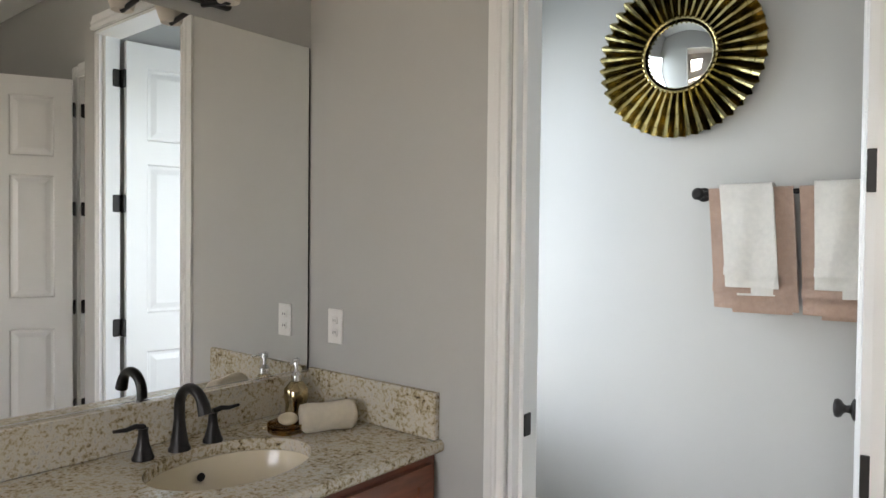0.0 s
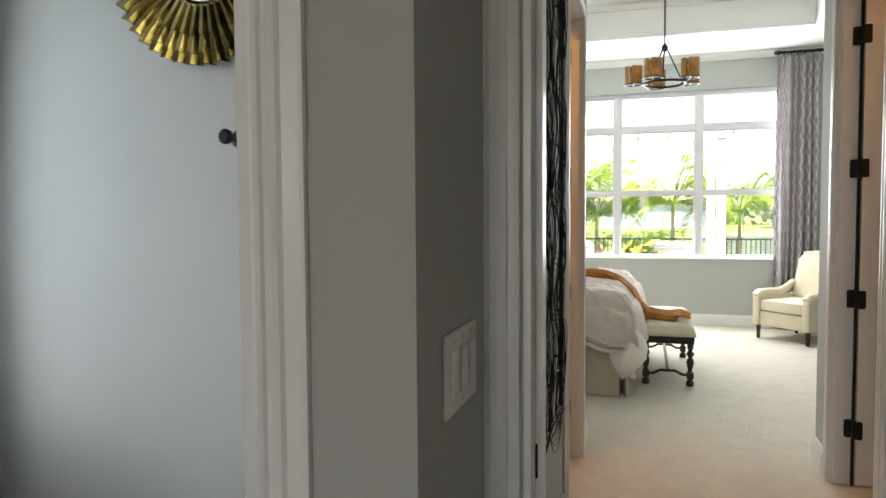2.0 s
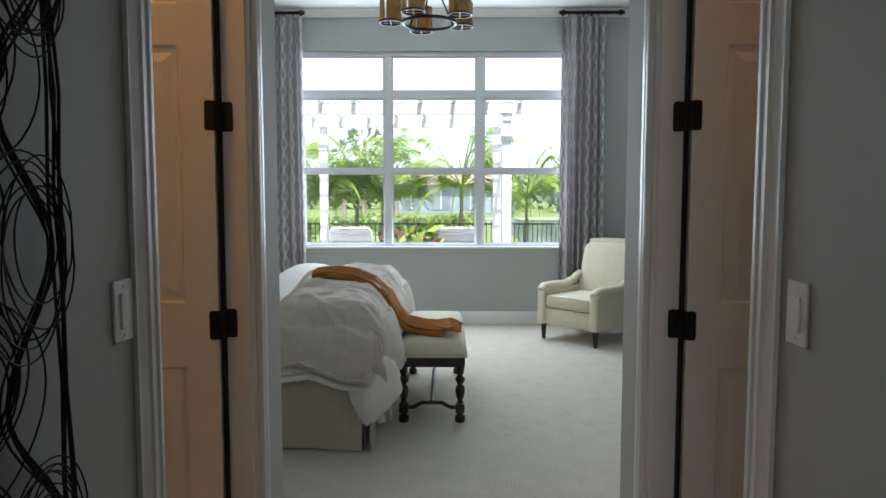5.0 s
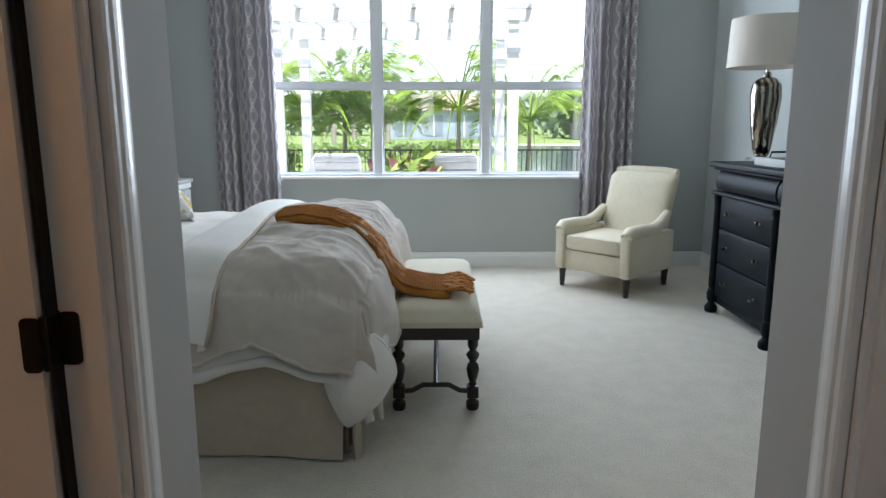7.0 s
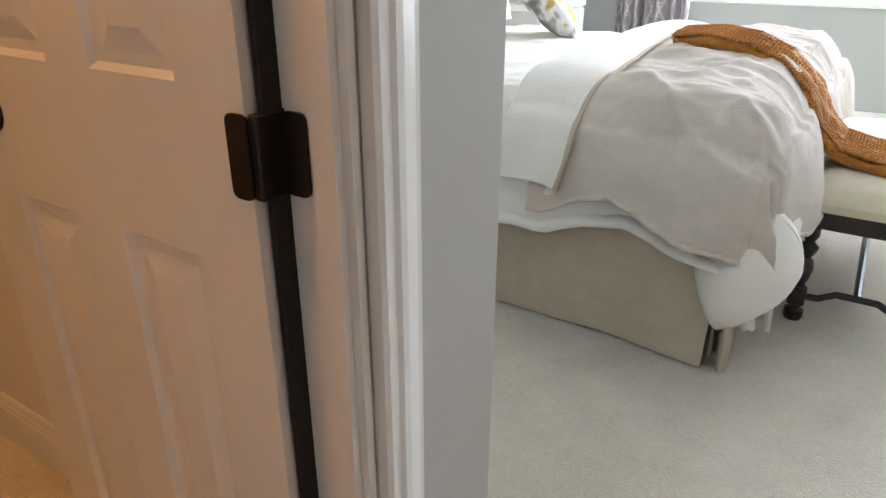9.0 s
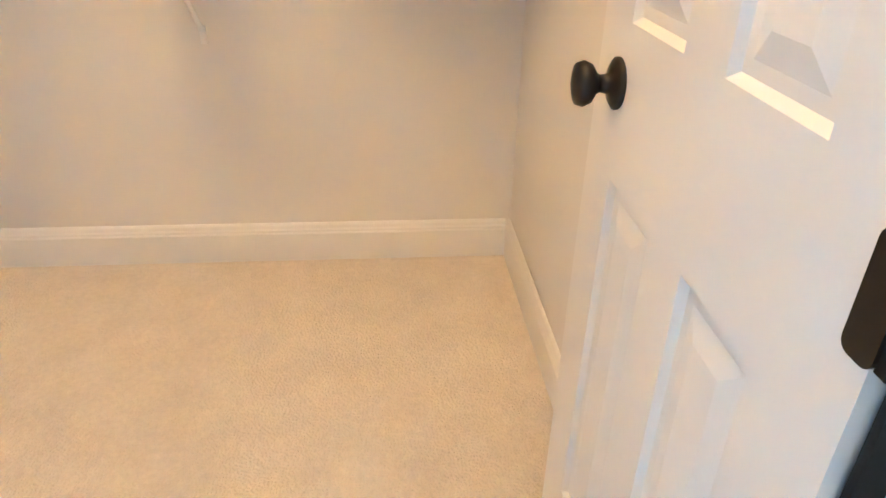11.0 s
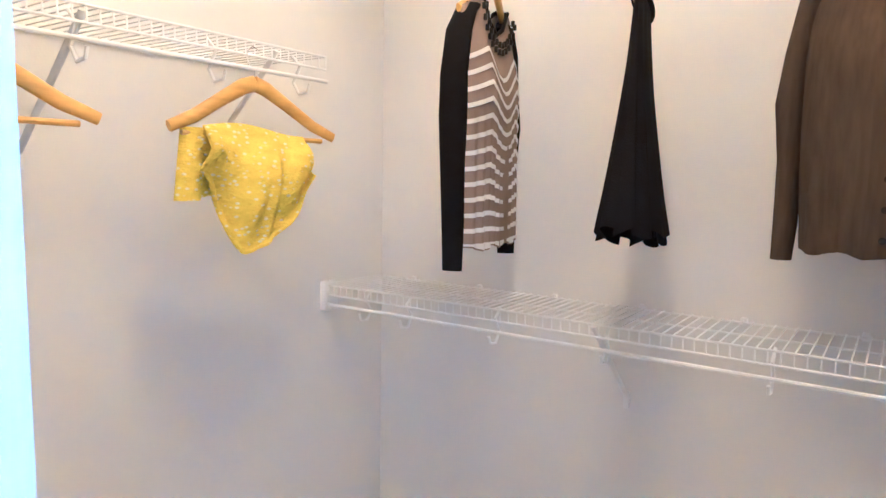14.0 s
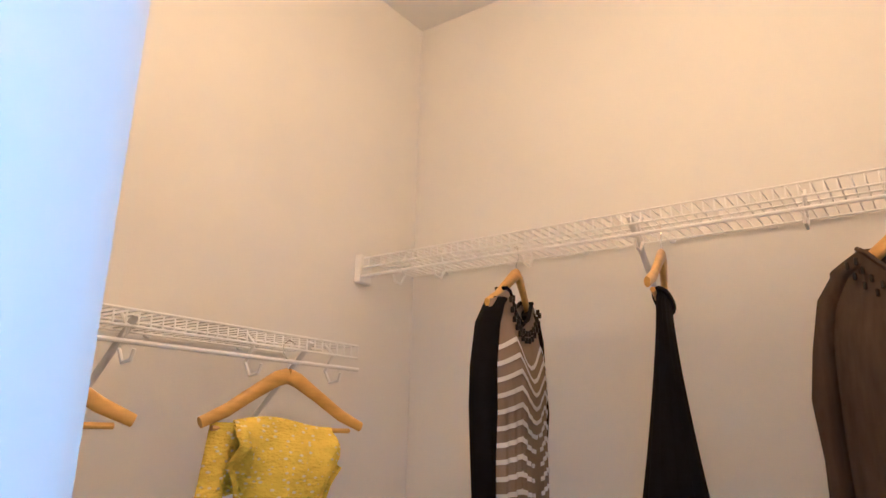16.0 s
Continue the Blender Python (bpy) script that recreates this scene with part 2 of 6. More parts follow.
def pattern(name, base, line, kx, kz):
    """Linked-oval lattice on cloth."""
    m = mat(name, base, 0.9, var=0.08, scale=30, bump=0.25, bscale=350, spec=0.1)
    nt = m.node_tree
    N, L = nt.nodes, nt.links
    uv = N.new("ShaderNodeUVMap")
    sp = N.new("ShaderNodeSeparateXYZ")
    L.new(uv.outputs[0], sp.inputs[0])

    def op(kind, a, b=None):
        n = N.new("ShaderNodeMath")
        n.operation = kind
        for k, v in enumerate((a, b)):
            if v is None:
                continue
            if isinstance(v, (int, float)):
                n.inputs[k].default_value = v
            else:
                L.new(v, n.inputs[k])
        return n.outputs[0]
    a = op("SINE", op("MULTIPLY", sp.outputs[0], kx))
    b = op("SINE", op("MULTIPLY", sp.outputs[1], kz))
    c = op("ADD", a, op("MULTIPLY", b, 0.75))
    d = op("ABSOLUTE", op("ADD", c, -0.35))
    f = op("LESS_THAN", d, 0.22)
    g = op("LESS_THAN", op("ABSOLUTE", op("ADD", c, -1.0)), 0.12)
    mixn = N.new("ShaderNodeMix")
    mixn.data_type = "RGBA"
    h = op("MAXIMUM", f, g)
    L.new(h, mixn.inputs[0])
    src = bsdf(m).inputs["Base Color"].links[0].from_socket
    L.new(src, mixn.inputs[6])
    mixn.inputs[7].default_value = (*line, 1)
    L.new(mixn.outputs[2], bsdf(m).inputs["Base Color"])
    tr = N.new("ShaderNodeBsdfTranslucent")
    L.new(mixn.outputs[2], tr.inputs[0])
    ms = N.new("ShaderNodeMixShader")
    ms.inputs[0].default_value = 0.3
    L.new(bsdf(m).outputs[0], ms.inputs[1])
    L.new(tr.outputs[0], ms.inputs[2])
    outp = [n for n in N if n.type == "OUTPUT_MATERIAL"][0]
    L.new(ms.outputs[0], outp.inputs[0])
    return m


CURTAIN = pattern("patterned_drape", (0.46, 0.43, 0.44), (0.80, 0.77, 0.77), 50, 36)
PILLOWFAB = mat("floral_cotton", (0.7, 0.66, 0.58), 0.9, bump=0.2, bscale=300)
_n = PILLOWFAB.node_tree
_v = _n.nodes.new("ShaderNodeTexNoise")
_v.inputs["Scale"].default_value = 9
_c = _n.nodes.new("ShaderNodeTexCoord")
_n.links.new(_c.outputs["Object"], _v.inputs[0])
ramp_mix(PILLOWFAB, _v.outputs[0], (0.36, 0.42, 0.47, 0.56, 0.62, 0.68), ((0.22, 0.21, 0.2), (0.42, 0.41, 0.4), (0.78, 0.75, 0.7), (0.78, 0.75, 0.7), (0.5, 0.36, 0.12), (0.58, 0.34, 0.03)))
YELLOWKNIT = mat("yellow_knit", (0.90, 0.68, 0.015), 0.95, var=0.15, scale=20, bump=0.9, bscale=90, spec=0.1, stretch=(1, 1, 2.5))
_n = YELLOWKNIT.node_tree
_v = _n.nodes.new("ShaderNodeTexVoronoi")
_v.inputs["Scale"].default_value = 1.0
_c = _n.nodes.new("ShaderNodeTexCoord")
_m = _n.nodes.new("ShaderNodeMapping")
_m.inputs["Scale"].default_value = (48, 48, 80)
_r = _n.nodes.new("ShaderNodeValToRGB")
_r.color_ramp.elements[0].position, _r.color_ramp.elements[1].position = 0.14, 0.32
_r.color_ramp.elements[0].color, _r.color_ramp.elements[1].color = (0.8, 0.8, 0.8, 1), (0, 0, 0, 1)
_x = _n.nodes.new("ShaderNodeMix")
_x.data_type = "RGBA"
_n.links.new(_c.outputs["Object"], _m.inputs[0])
_n.links.new(_m.outputs[0], _v.inputs[0])
_n.links.new(_v.outputs["Distance"], _r.inputs[0])
_n.links.new(_r.outputs[0], _x.inputs[0])
_n.links.new(bsdf(YELLOWKNIT).inputs["Base Color"].links[0].from_socket, _x.inputs[6])
_x.inputs[7].default_value = (0.92, 0.86, 0.46, 1)
_n.links.new(_x.outputs[2], bsdf(YELLOWKNIT).inputs["Base Color"])


# ---- mesh helpers ----
def bx(bm, x0, x1, y0, y1, z0, z1):
    r = bmesh.ops.create_cube(bm, size=1, matrix=Matrix.Translation(((x0 + x1) / 2, (y0 + y1) / 2, (z0 + z1) / 2)) @ Matrix.Diagonal((abs(x1 - x0), abs(y1 - y0), abs(z1 - z0), 1)))
    return r["verts"]


def boxes(*bs, bevel=0.0, seg=1):
    bm = bmesh.new()
    for b in bs:
        bx(bm, *b)
    if bevel:
        bmesh.ops.bevel(bm, geom=bm.edges[:], offset=bevel, segments=seg, affect="EDGES", profile=0.5)
    return bm


def lathe(profile, n=24, at=(0, 0, 0), axis="z", sx=1.0, sy=1.0):
    """Turned solid from (radius, height) pairs."""
    bm = bmesh.new()
    rings = []
    for r, h in profile:
        ring = []
        for k in range(n):
            a = 2 * math.pi * k / n
            p = (r * sx * math.cos(a), r * sy * math.sin(a), h)
            if axis == "y":
                p = (p[0], -p[2], p[1])
            elif axis == "x":
                p = (p[2], p[1], -p[0])
            ring.append(bm.verts.new((p[0] + at[0], p[1] + at[1], p[2] + at[2])))
        rings.append(ring)
    for a, b in zip(rings, rings[1:]):
        for k in range(n):
            bm.faces.new((a[k], a[(k + 1) % n], b[(k + 1) % n], b[k]))
    bm.faces.new(rings[0][::-1])
    bm.faces.new(rings[-1])
    bmesh.ops.recalc_face_normals(bm, faces=bm.faces[:])
    return bm


def tube(bm, pts, r, n=8, closed=False, flat=1.0):
    """A round bar swept along points; r may vary per point."""
    P = [Vector(p) for p in pts]
    m = len(P)
    rings = []
    up = None
    for k in range(m):
        d = (P[(k + 1) % m] - P[k - 1]) if closed else (P[min(k + 1, m - 1)] - P[max(k - 1, 0)])
        d.normalize()
        if up is None:
            up = Vector((0, 0, 1)) if abs(d.z) < 0.9 else Vector((1, 0, 0))
        s = d.cross(up).normalized()
        up = s.cross(d).normalized()
        rr = r[k] if isinstance(r, (list, tuple)) else r
        rings.append([bm.verts.new(P[k] + s * (math.cos(2 * math.pi * j / n) * rr) + up * (math.sin(2 * math.pi * j / n) * rr * flat)) for j in range(n)])
    for k in range(m if closed else m - 1):
        a, b = rings[k], rings[(k + 1) % m]
        for j in range(n):
            bm.faces.new((a[j], a[(j + 1) % n], b[(j + 1) % n], b[j]))
    if not closed:
        bm.faces.new(rings[0][::-1])
        bm.faces.new(rings[-1])
    return bm


def tubes(*specs):
    bm = bmesh.new()
    for s in specs:
        tube(bm, *s)
    bmesh.ops.recalc_face_normals(bm, faces=bm.faces[:])
    return bm


def sheet(f, nu, nv, thick=0.0, uvscale=None):
    """A surface f(u, v) for u, v in 0..1, made solid when thick is given."""
    bm = bmesh.new()
    uvl = bm.loops.layers.uv.new("UVMap")
    vs = [[bm.verts.new(f(i / nu, j / nv)) for j in range(nv + 1)] for i in range(nu + 1)]
    for i in range(nu):
        for j in range(nv):
            fc = bm.faces.new((vs[i][j], vs[i + 1][j], vs[i + 1][j + 1], vs[i][j + 1]))
            if uvscale:
                for lp, (a, b) in zip(fc.loops, ((i, j), (i + 1, j), (i + 1, j + 1), (i, j + 1))):
                    lp[uvl].uv = (a / nu * uvscale[0], b / nv * uvscale[1])
    bmesh.ops.recalc_face_normals(bm, faces=bm.faces[:])
    if thick:
        bmesh.ops.solidify(bm, geom=bm.faces[:], thickness=thick)
    return bm


def obj(name, bm, material, smooth=None):
    me = bpy.data.meshes.new(name)
    bm.normal_update()
    bm.to_mesh(me)
    bm.free()
    me.materials.append(material)
    if smooth is not None:
        me.shade_smooth()
        if smooth < 180:
            me.set_sharp_from_angle(angle=radians(smooth))
    return new(name, me)


def part(name, bm, material, parent, label="", smooth=40):
    o = obj(name, bm, material, smooth)
    o.parent = parent
    if label:
        tagged(o, label=label)
    return o


def thing(name, label, category, at=(0, 0, 0), rz=0.0, group=""):
    o = new(name)
    o.matrix_world = pose(*at, 0, 0, rz)
    return tagged(o, label, category, group)


def solid(name, bm, material, label, category, smooth=40, group=""):
    return tagged(obj(name, bm, material, smooth), label, category, group)


def built(name, bm, material, smooth=None):
    return tagged(obj(name, bm, material, smooth), kind="structure")


def wig(x, y, z=0.0, s=1.0):
    return noise.noise((x * s, y * s, z * s))


def smoothstep(a, b, x):
    q = min(1, max(0, (x - a) / (b - a)))
    return q * q * (3 - 2 * q)


# ---- structure ----
built("floor_carpet", boxes((-2.2, 3.1, -2.85, 4.9, -0.1, 0)), CARPET)
built("floor_bath", boxes((-1.9, 2.7, -7.1, -2.852, -0.1, -0.004)), TILE)
built("floor_toilet", boxes((-1.9, -0.11, -2.852, -2.1, -0.1, 0.004)), TILE)
H = 3.05
DH = 2.42
built("wall_vanity", boxes((-1.98, -1.80, -7.1, -3.13, 0, H)), PAINT)
built("wall_toilet_west", boxes((-1.95, -1.77, -3.13, -2.23, 0, 0.73), (-1.95, -1.77, -3.13, -2.23, 2.35, H), (-1.95, -1.77, -3.13, -3.08, 0.73, 2.35), (-1.95, -1.77, -2.46, -2.23, 0.73, 2.35)), PAINT)
built("wall_bath_front", boxes((-1.80, -0.97, -3.25, -3.13, 0, H), (-0.13, 0.085, -3.205, -3.13, 0, H), (-0.97, -0.13, -3.25, -3.13, DH, H)), PAINT)
built("wall_return", boxes((-0.03, 0.085, -3.13, -2.72, 0, H)), PAINT)
built("wall_hall_south", boxes((0.085, 0.15, -2.85, -2.72, 0, H), (1.0, 2.6, -2.85, -2.72, 0, H), (0.15, 1.0, -2.85, -2.72, DH, H)), PAINT)
built("wall_toilet_back", boxes((-1.95, -0.12, -2.23, -2.0, 0, H)), PAINT)
built("wall_toilet_east", boxes((-0.12, -0.03, -3.13, -2.72, 0, H)), PAINT)
built("wall_hall_west", boxes((-0.12, 0, -2.72, -0.935, 0, H), (-0.12, 0, -0.205, 0.10, 0, H), (-0.12, 0, -0.935, -0.205, DH, H)), PAINT)
built("wall_hall_east", boxes((1.24, 1.36, -1.68, -0.93, 0, H), (1.24, 1.36, -0.205, 0.10, 0, H), (1.24, 1.36, -0.93, -0.205, DH, H)), PAINT)
built("wall_alcove", boxes((1.36, 1.95, -1.68, -1.6, 0, H), (1.95, 2.05, -2.72, -1.6, 0, H)), PAINT)
built("wall_closet_back", boxes((-1.92, -1.80, -2.0, -0.13, 0, H)), LIFTED_PAINT)
built("wall_closet_side", boxes((-1.80, -0.124, -1.998, -1.99, 0, H)), LIFTED_PAINT)
built("wall_closet_north", boxes((-1.80, -0.124, -0.14, -0.132, 0, H)), LIFTED_PAINT)
built("wall_closet_front", boxes((-0.128, -0.121, -1.99, -0.935, 0, H), (-0.128, -0.121, -0.935, -0.205, DH, H), (-0.128, -0.121, -0.205, -0.14, 0, H)), LIFTED_PAINT)
built("wall_east_closet", boxes((2.9, 3.02, -1.6, -0.13, 0, H), (2.05, 3.02, -1.72, -1.6, 0, H)), LIFTED_PAINT)
built("wall_bedroom_south", boxes((-2.2, -0.12, -0.13, 0.10, 0, 3.6), (1.36, 3.1, -0.13, 0.10, 0, 3.6), (-0.12, 1.36, -0.13, 0.10, H, 3.6)), BED_PAINT)
built("wall_bedroom_west", boxes((-2.2, -2.0, 0.10, 4.9, 0, 3.6)), BED_PAINT)
built("wall_bedroom_east", boxes((2.92, 3.1, 0.10, 4.9, 0, 3.6)), BED_PAINT)
WX0, WX1, WZ0, WZ1 = -0.97, 1.91, 0.80, 2.83
built("wall_window", boxes((-2.0, WX0, 4.70, 4.9, 0, 3.6), (WX1, 2.92, 4.70, 4.9, 0, 3.6), (WX0, WX1, 4.70, 4.9, 0, WZ0), (WX0, WX1, 4.70, 4.9, WZ1, 3.6)), BED_PAINT)
# the opening behind the fill lamp is added too; this wall stays unseen
built("wall_bath_rear", boxes((-1.80, -1.0, -7.1, -6.98, 0, H), (0.4, 2.6, -7.1, -6.98, 0, H), (-1.0, 0.4, -7.1, -6.98, 0, 1.0), (-1.0, 0.4, -7.1, -6.98, 2.4, H)), PAINT)
built("wall_bath_east", boxes((2.6, 2.72, -7.1, -2.72, 0, H)), PAINT)
built("ceiling_bath", boxes((-1.95, 2.72, -7.1, -2.0, H, H + 0.1)), CEIL)
built("ceiling_hall", boxes((-1.95, 3.1, -2.0, -0.13, H, H + 0.1)), CEIL)
# tray ceiling: a ring at 3.24 and a raised centre
built("ceiling_bedroom", boxes((-2.2, 3.1, 3.66, 4.9, 3.24, 3.62), (-2.2, 3.1, 0.1, 1.15, 3.24, 3.62), (-2.2, -0.95, 1.15, 3.66, 3.24, 3.62), (1.95, 3.1, 1.15, 3.66, 3.24, 3.62), (-2.2, 3.1, 0.1, 4.9, 3.62, 3.72)), CEIL)


def molding(name, p0, p1, profile, material=TRIM, up=(0, 0, 1), out=(1, 0, 0)):
    """A straight run from p0 to p1 with a section of (outward, along-up) pairs."""
    bm = bmesh.new()
    o, u = Vector(out), Vector(up)
    ends = []
    for p in (p0, p1):
        ends.append([bm.verts.new(Vector(p) + o * a + u * b) for a, b in profile])
    n = len(profile)
    for k in range(n):
        bm.faces.new((ends[0][k], ends[0][(k + 1) % n], ends[1][(k + 1) % n], ends[1][k]))
    bm.faces.new(ends[0][::-1])
    bm.faces.new(ends[1])
    bmesh.ops.recalc_face_normals(bm, faces=bm.faces[:])
    return built(name, bm, material)


BASE = [(0.001, 0), (0.016, 0), (0.016, 0.10), (0.013, 0.106), (0.013, 0.112), (0.010, 0.118), (0.008, 0.128), (0.004, 0.135), (0.001, 0.136)]
for p0, p1, out in (
    ((-2.0, 4.70, 0), (2.92, 4.70, 0), (0, -1, 0)), ((2.92, 0.1, 0), (2.92, 4.684, 0), (-1, 0, 0)), ((-2.0, 0.116, 0), (-2.0, 4.684, 0), (1, 0, 0)),
    ((-1.984, 0.10, 0), (-0.001, 0.10, 0), (0, 1, 0)), ((1.241, 0.10, 0), (2.904, 0.10, 0), (0, 1, 0)),
    ((0, -2.72, 0), (0, -1.03, 0), (1, 0, 0)), ((0, -0.11, 0), (0, 0.115, 0), (1, 0, 0)), ((1.24, -1.68, 0), (1.24, -1.005, 0), (-1, 0, 0)), ((1.24, -0.11, 0), (1.24, 0.115, 0), (-1, 0, 0)),
    ((-1.80, -1.974, 0), (-1.80, -0.156, 0), (1, 0, 0)), ((-1.80, -1.99, 0), (-0.13, -1.99, 0), (0, 1, 0)), ((-1.80, -0.14, 0), (-0.13, -0.14, 0), (0, -1, 0)), ((-0.128, -1.974, 0), (-0.128, -1.03, 0), (-1, 0, 0)),
    ((1.95, -2.70, 0), (1.95, -1.68, 0), (-1, 0, 0)), ((1.24, -1.68, 0), (1.95, -1.68, 0), (0, -1, 0)),
    ((-1.77, -2.23, 0.004), (-0.14, -2.23, 0.004), (0, -1, 0)), ((0.085, -3.205, 0), (0.085, -2.95, 0), (1, 0, 0)),
):
    molding("baseboard", p0, p1, BASE, out=out)
CROWN = [(0.001, 0), (0.02, 0), (0.03, 0.02), (0.06, 0.05), (0.075, 0.06), (0.075, 0.075), (0.001, 0.075)]
molding("trim_crown", (-2.0, 4.70, 3.163), (2.92, 4.70, 3.163), CROWN, out=(0, -1, 0))
molding("trim_crown", (2.92, 0.1, 3.163), (2.92, 4.62, 3.163), CROWN, out=(-1, 0, 0))
molding("trim_tray", (-0.95, 3.66, 3.55), (1.95, 3.66, 3.55), [(0.001, 0), (0.02, 0), (0.05, 0.04), (0.05, 0.068), (0.001, 0.068)], out=(0, -1, 0))
molding("trim_tray", (-0.95, 3.66, 3.242), (1.95, 3.66, 3.242), [(0.001, 0), (0.015, 0), (0.015, 0.025), (0.001, 0.035)], out=(0, -1, 0))

# door casings: a fluted section run up both sides and over the head
CASE = [(0.001, 0), (0.018, 0), (0.021, 0.008), (0.021, 0.018), (0.016, 0.022), (0.016, 0.030), (0.020, 0.036), (0.020, 0.048), (0.015, 0.054), (0.013, 0.068), (0.011, 0.080), (0.011, 0.088), (0.001, 0.088)]


def casing(a0, a1, face, out, top, axis):
    """Casing round an opening from a0 to a1 along an axis, on the wall face at the given coordinate."""
    def P(a, z):
        return (face, a, z) if axis == "y" else (a, face, z)
    along = (0, 1, 0) if axis == "y" else (1, 0, 0)
    neg = tuple(-c for c in along)
    molding("trim_casing", P(a0 - 0.005, 0), P(a0 - 0.005, top + 0.075), CASE[::1], up=neg, out=out)
    molding("trim_casing", P(a1 + 0.005, 0), P(a1 + 0.005, top + 0.075), CASE, up=along, out=out)
    molding("trim_casing", P(a0 - 0.004, top + 0.005), P(a1 + 0.004, top + 0.005), CASE, up=(0, 0, 1), out=out)


casing(-0.935, -0.205, 0.0, (1, 0, 0), DH, "y")
casing(-0.93, -0.205, 1.24, (-1, 0, 0), DH, "y")
casing(-0.935, -0.205, -0.128, (-1, 0, 0), DH, "y")
SLIM = [(a, b * 0.8) for a, b in CASE]
molding("trim_casing", (-0.975, -3.25, 0), (-0.975, -3.25, DH + 0.075), SLIM, up=(-1, 0, 0), out=(0, -1, 0))
molding("trim_casing", (-0.125, -3.205, 0), (-0.125, -3.205, DH + 0.075), SLIM, up=(1, 0, 0), out=(0, -1, 0))
molding("trim_casing", (-0.975, -3.25, DH + 0.005), (-0.132, -3.25, DH + 0.005), SLIM, out=(0, -1, 0))
casing(0.15, 1.0, -2.85, (0, -1, 0), DH, "x")
casing(0.15, 1.0, -2.72, (0, 1, 0), DH, "x")


def jamb(axis, a0, a1, f0, f1, stop, top):
    """Jamb linings with door stops inside an opening; stop is where the stop strip begins."""
    s0, s1 = stop
    for a, b, c, d in ((a0, a0 + 0.012, a0 + 0.012, a0 + 0.024), (a1 - 0.012, a1, a1 - 0.024, a1 - 0.012)):
        bs = [(f0, f1, a, b, 0, top), (s0, s1, c, d, 0, top)] if axis == "y" else [(a, b, f0, f1, 0, top), (c, d, s0, s1, 0, top)]
        built("trim_jamb", boxes(*bs), TRIM)
    bs = (f0, f1, a0 + 0.024, a1 - 0.024, top - 0.012, top) if axis == "y" else (a0 + 0.024, a1 - 0.024, f0, f1, top - 0.012, top)
    built("trim_jamb", boxes(bs), TRIM)


jamb("y", -0.935, -0.205, -0.13, 0.002, (-0.04, -0.01), DH)
jamb("y", -0.93, -0.205, 1.238, 1.362, (1.25, 1.28), DH)
built("trim_jamb", boxes((-0.97, -0.958, -3.252, -3.128, 0, DH), (-0.958, -0.946, -3.22, -3.18, 0, DH)), TRIM)
built("trim_jamb", boxes((-0.142, -0.13, -3.207, -3.128, 0, DH), (-0.154, -0.142, -3.205, -3.18, 0, DH)), TRIM)
built("trim_jamb", boxes((-0.946, -0.154, -3.252, -3.128, DH - 0.012, DH)), TRIM)
jamb("x", 0.15, 1.0, -2.852, -2.718, (-2.80, -2.76), DH)


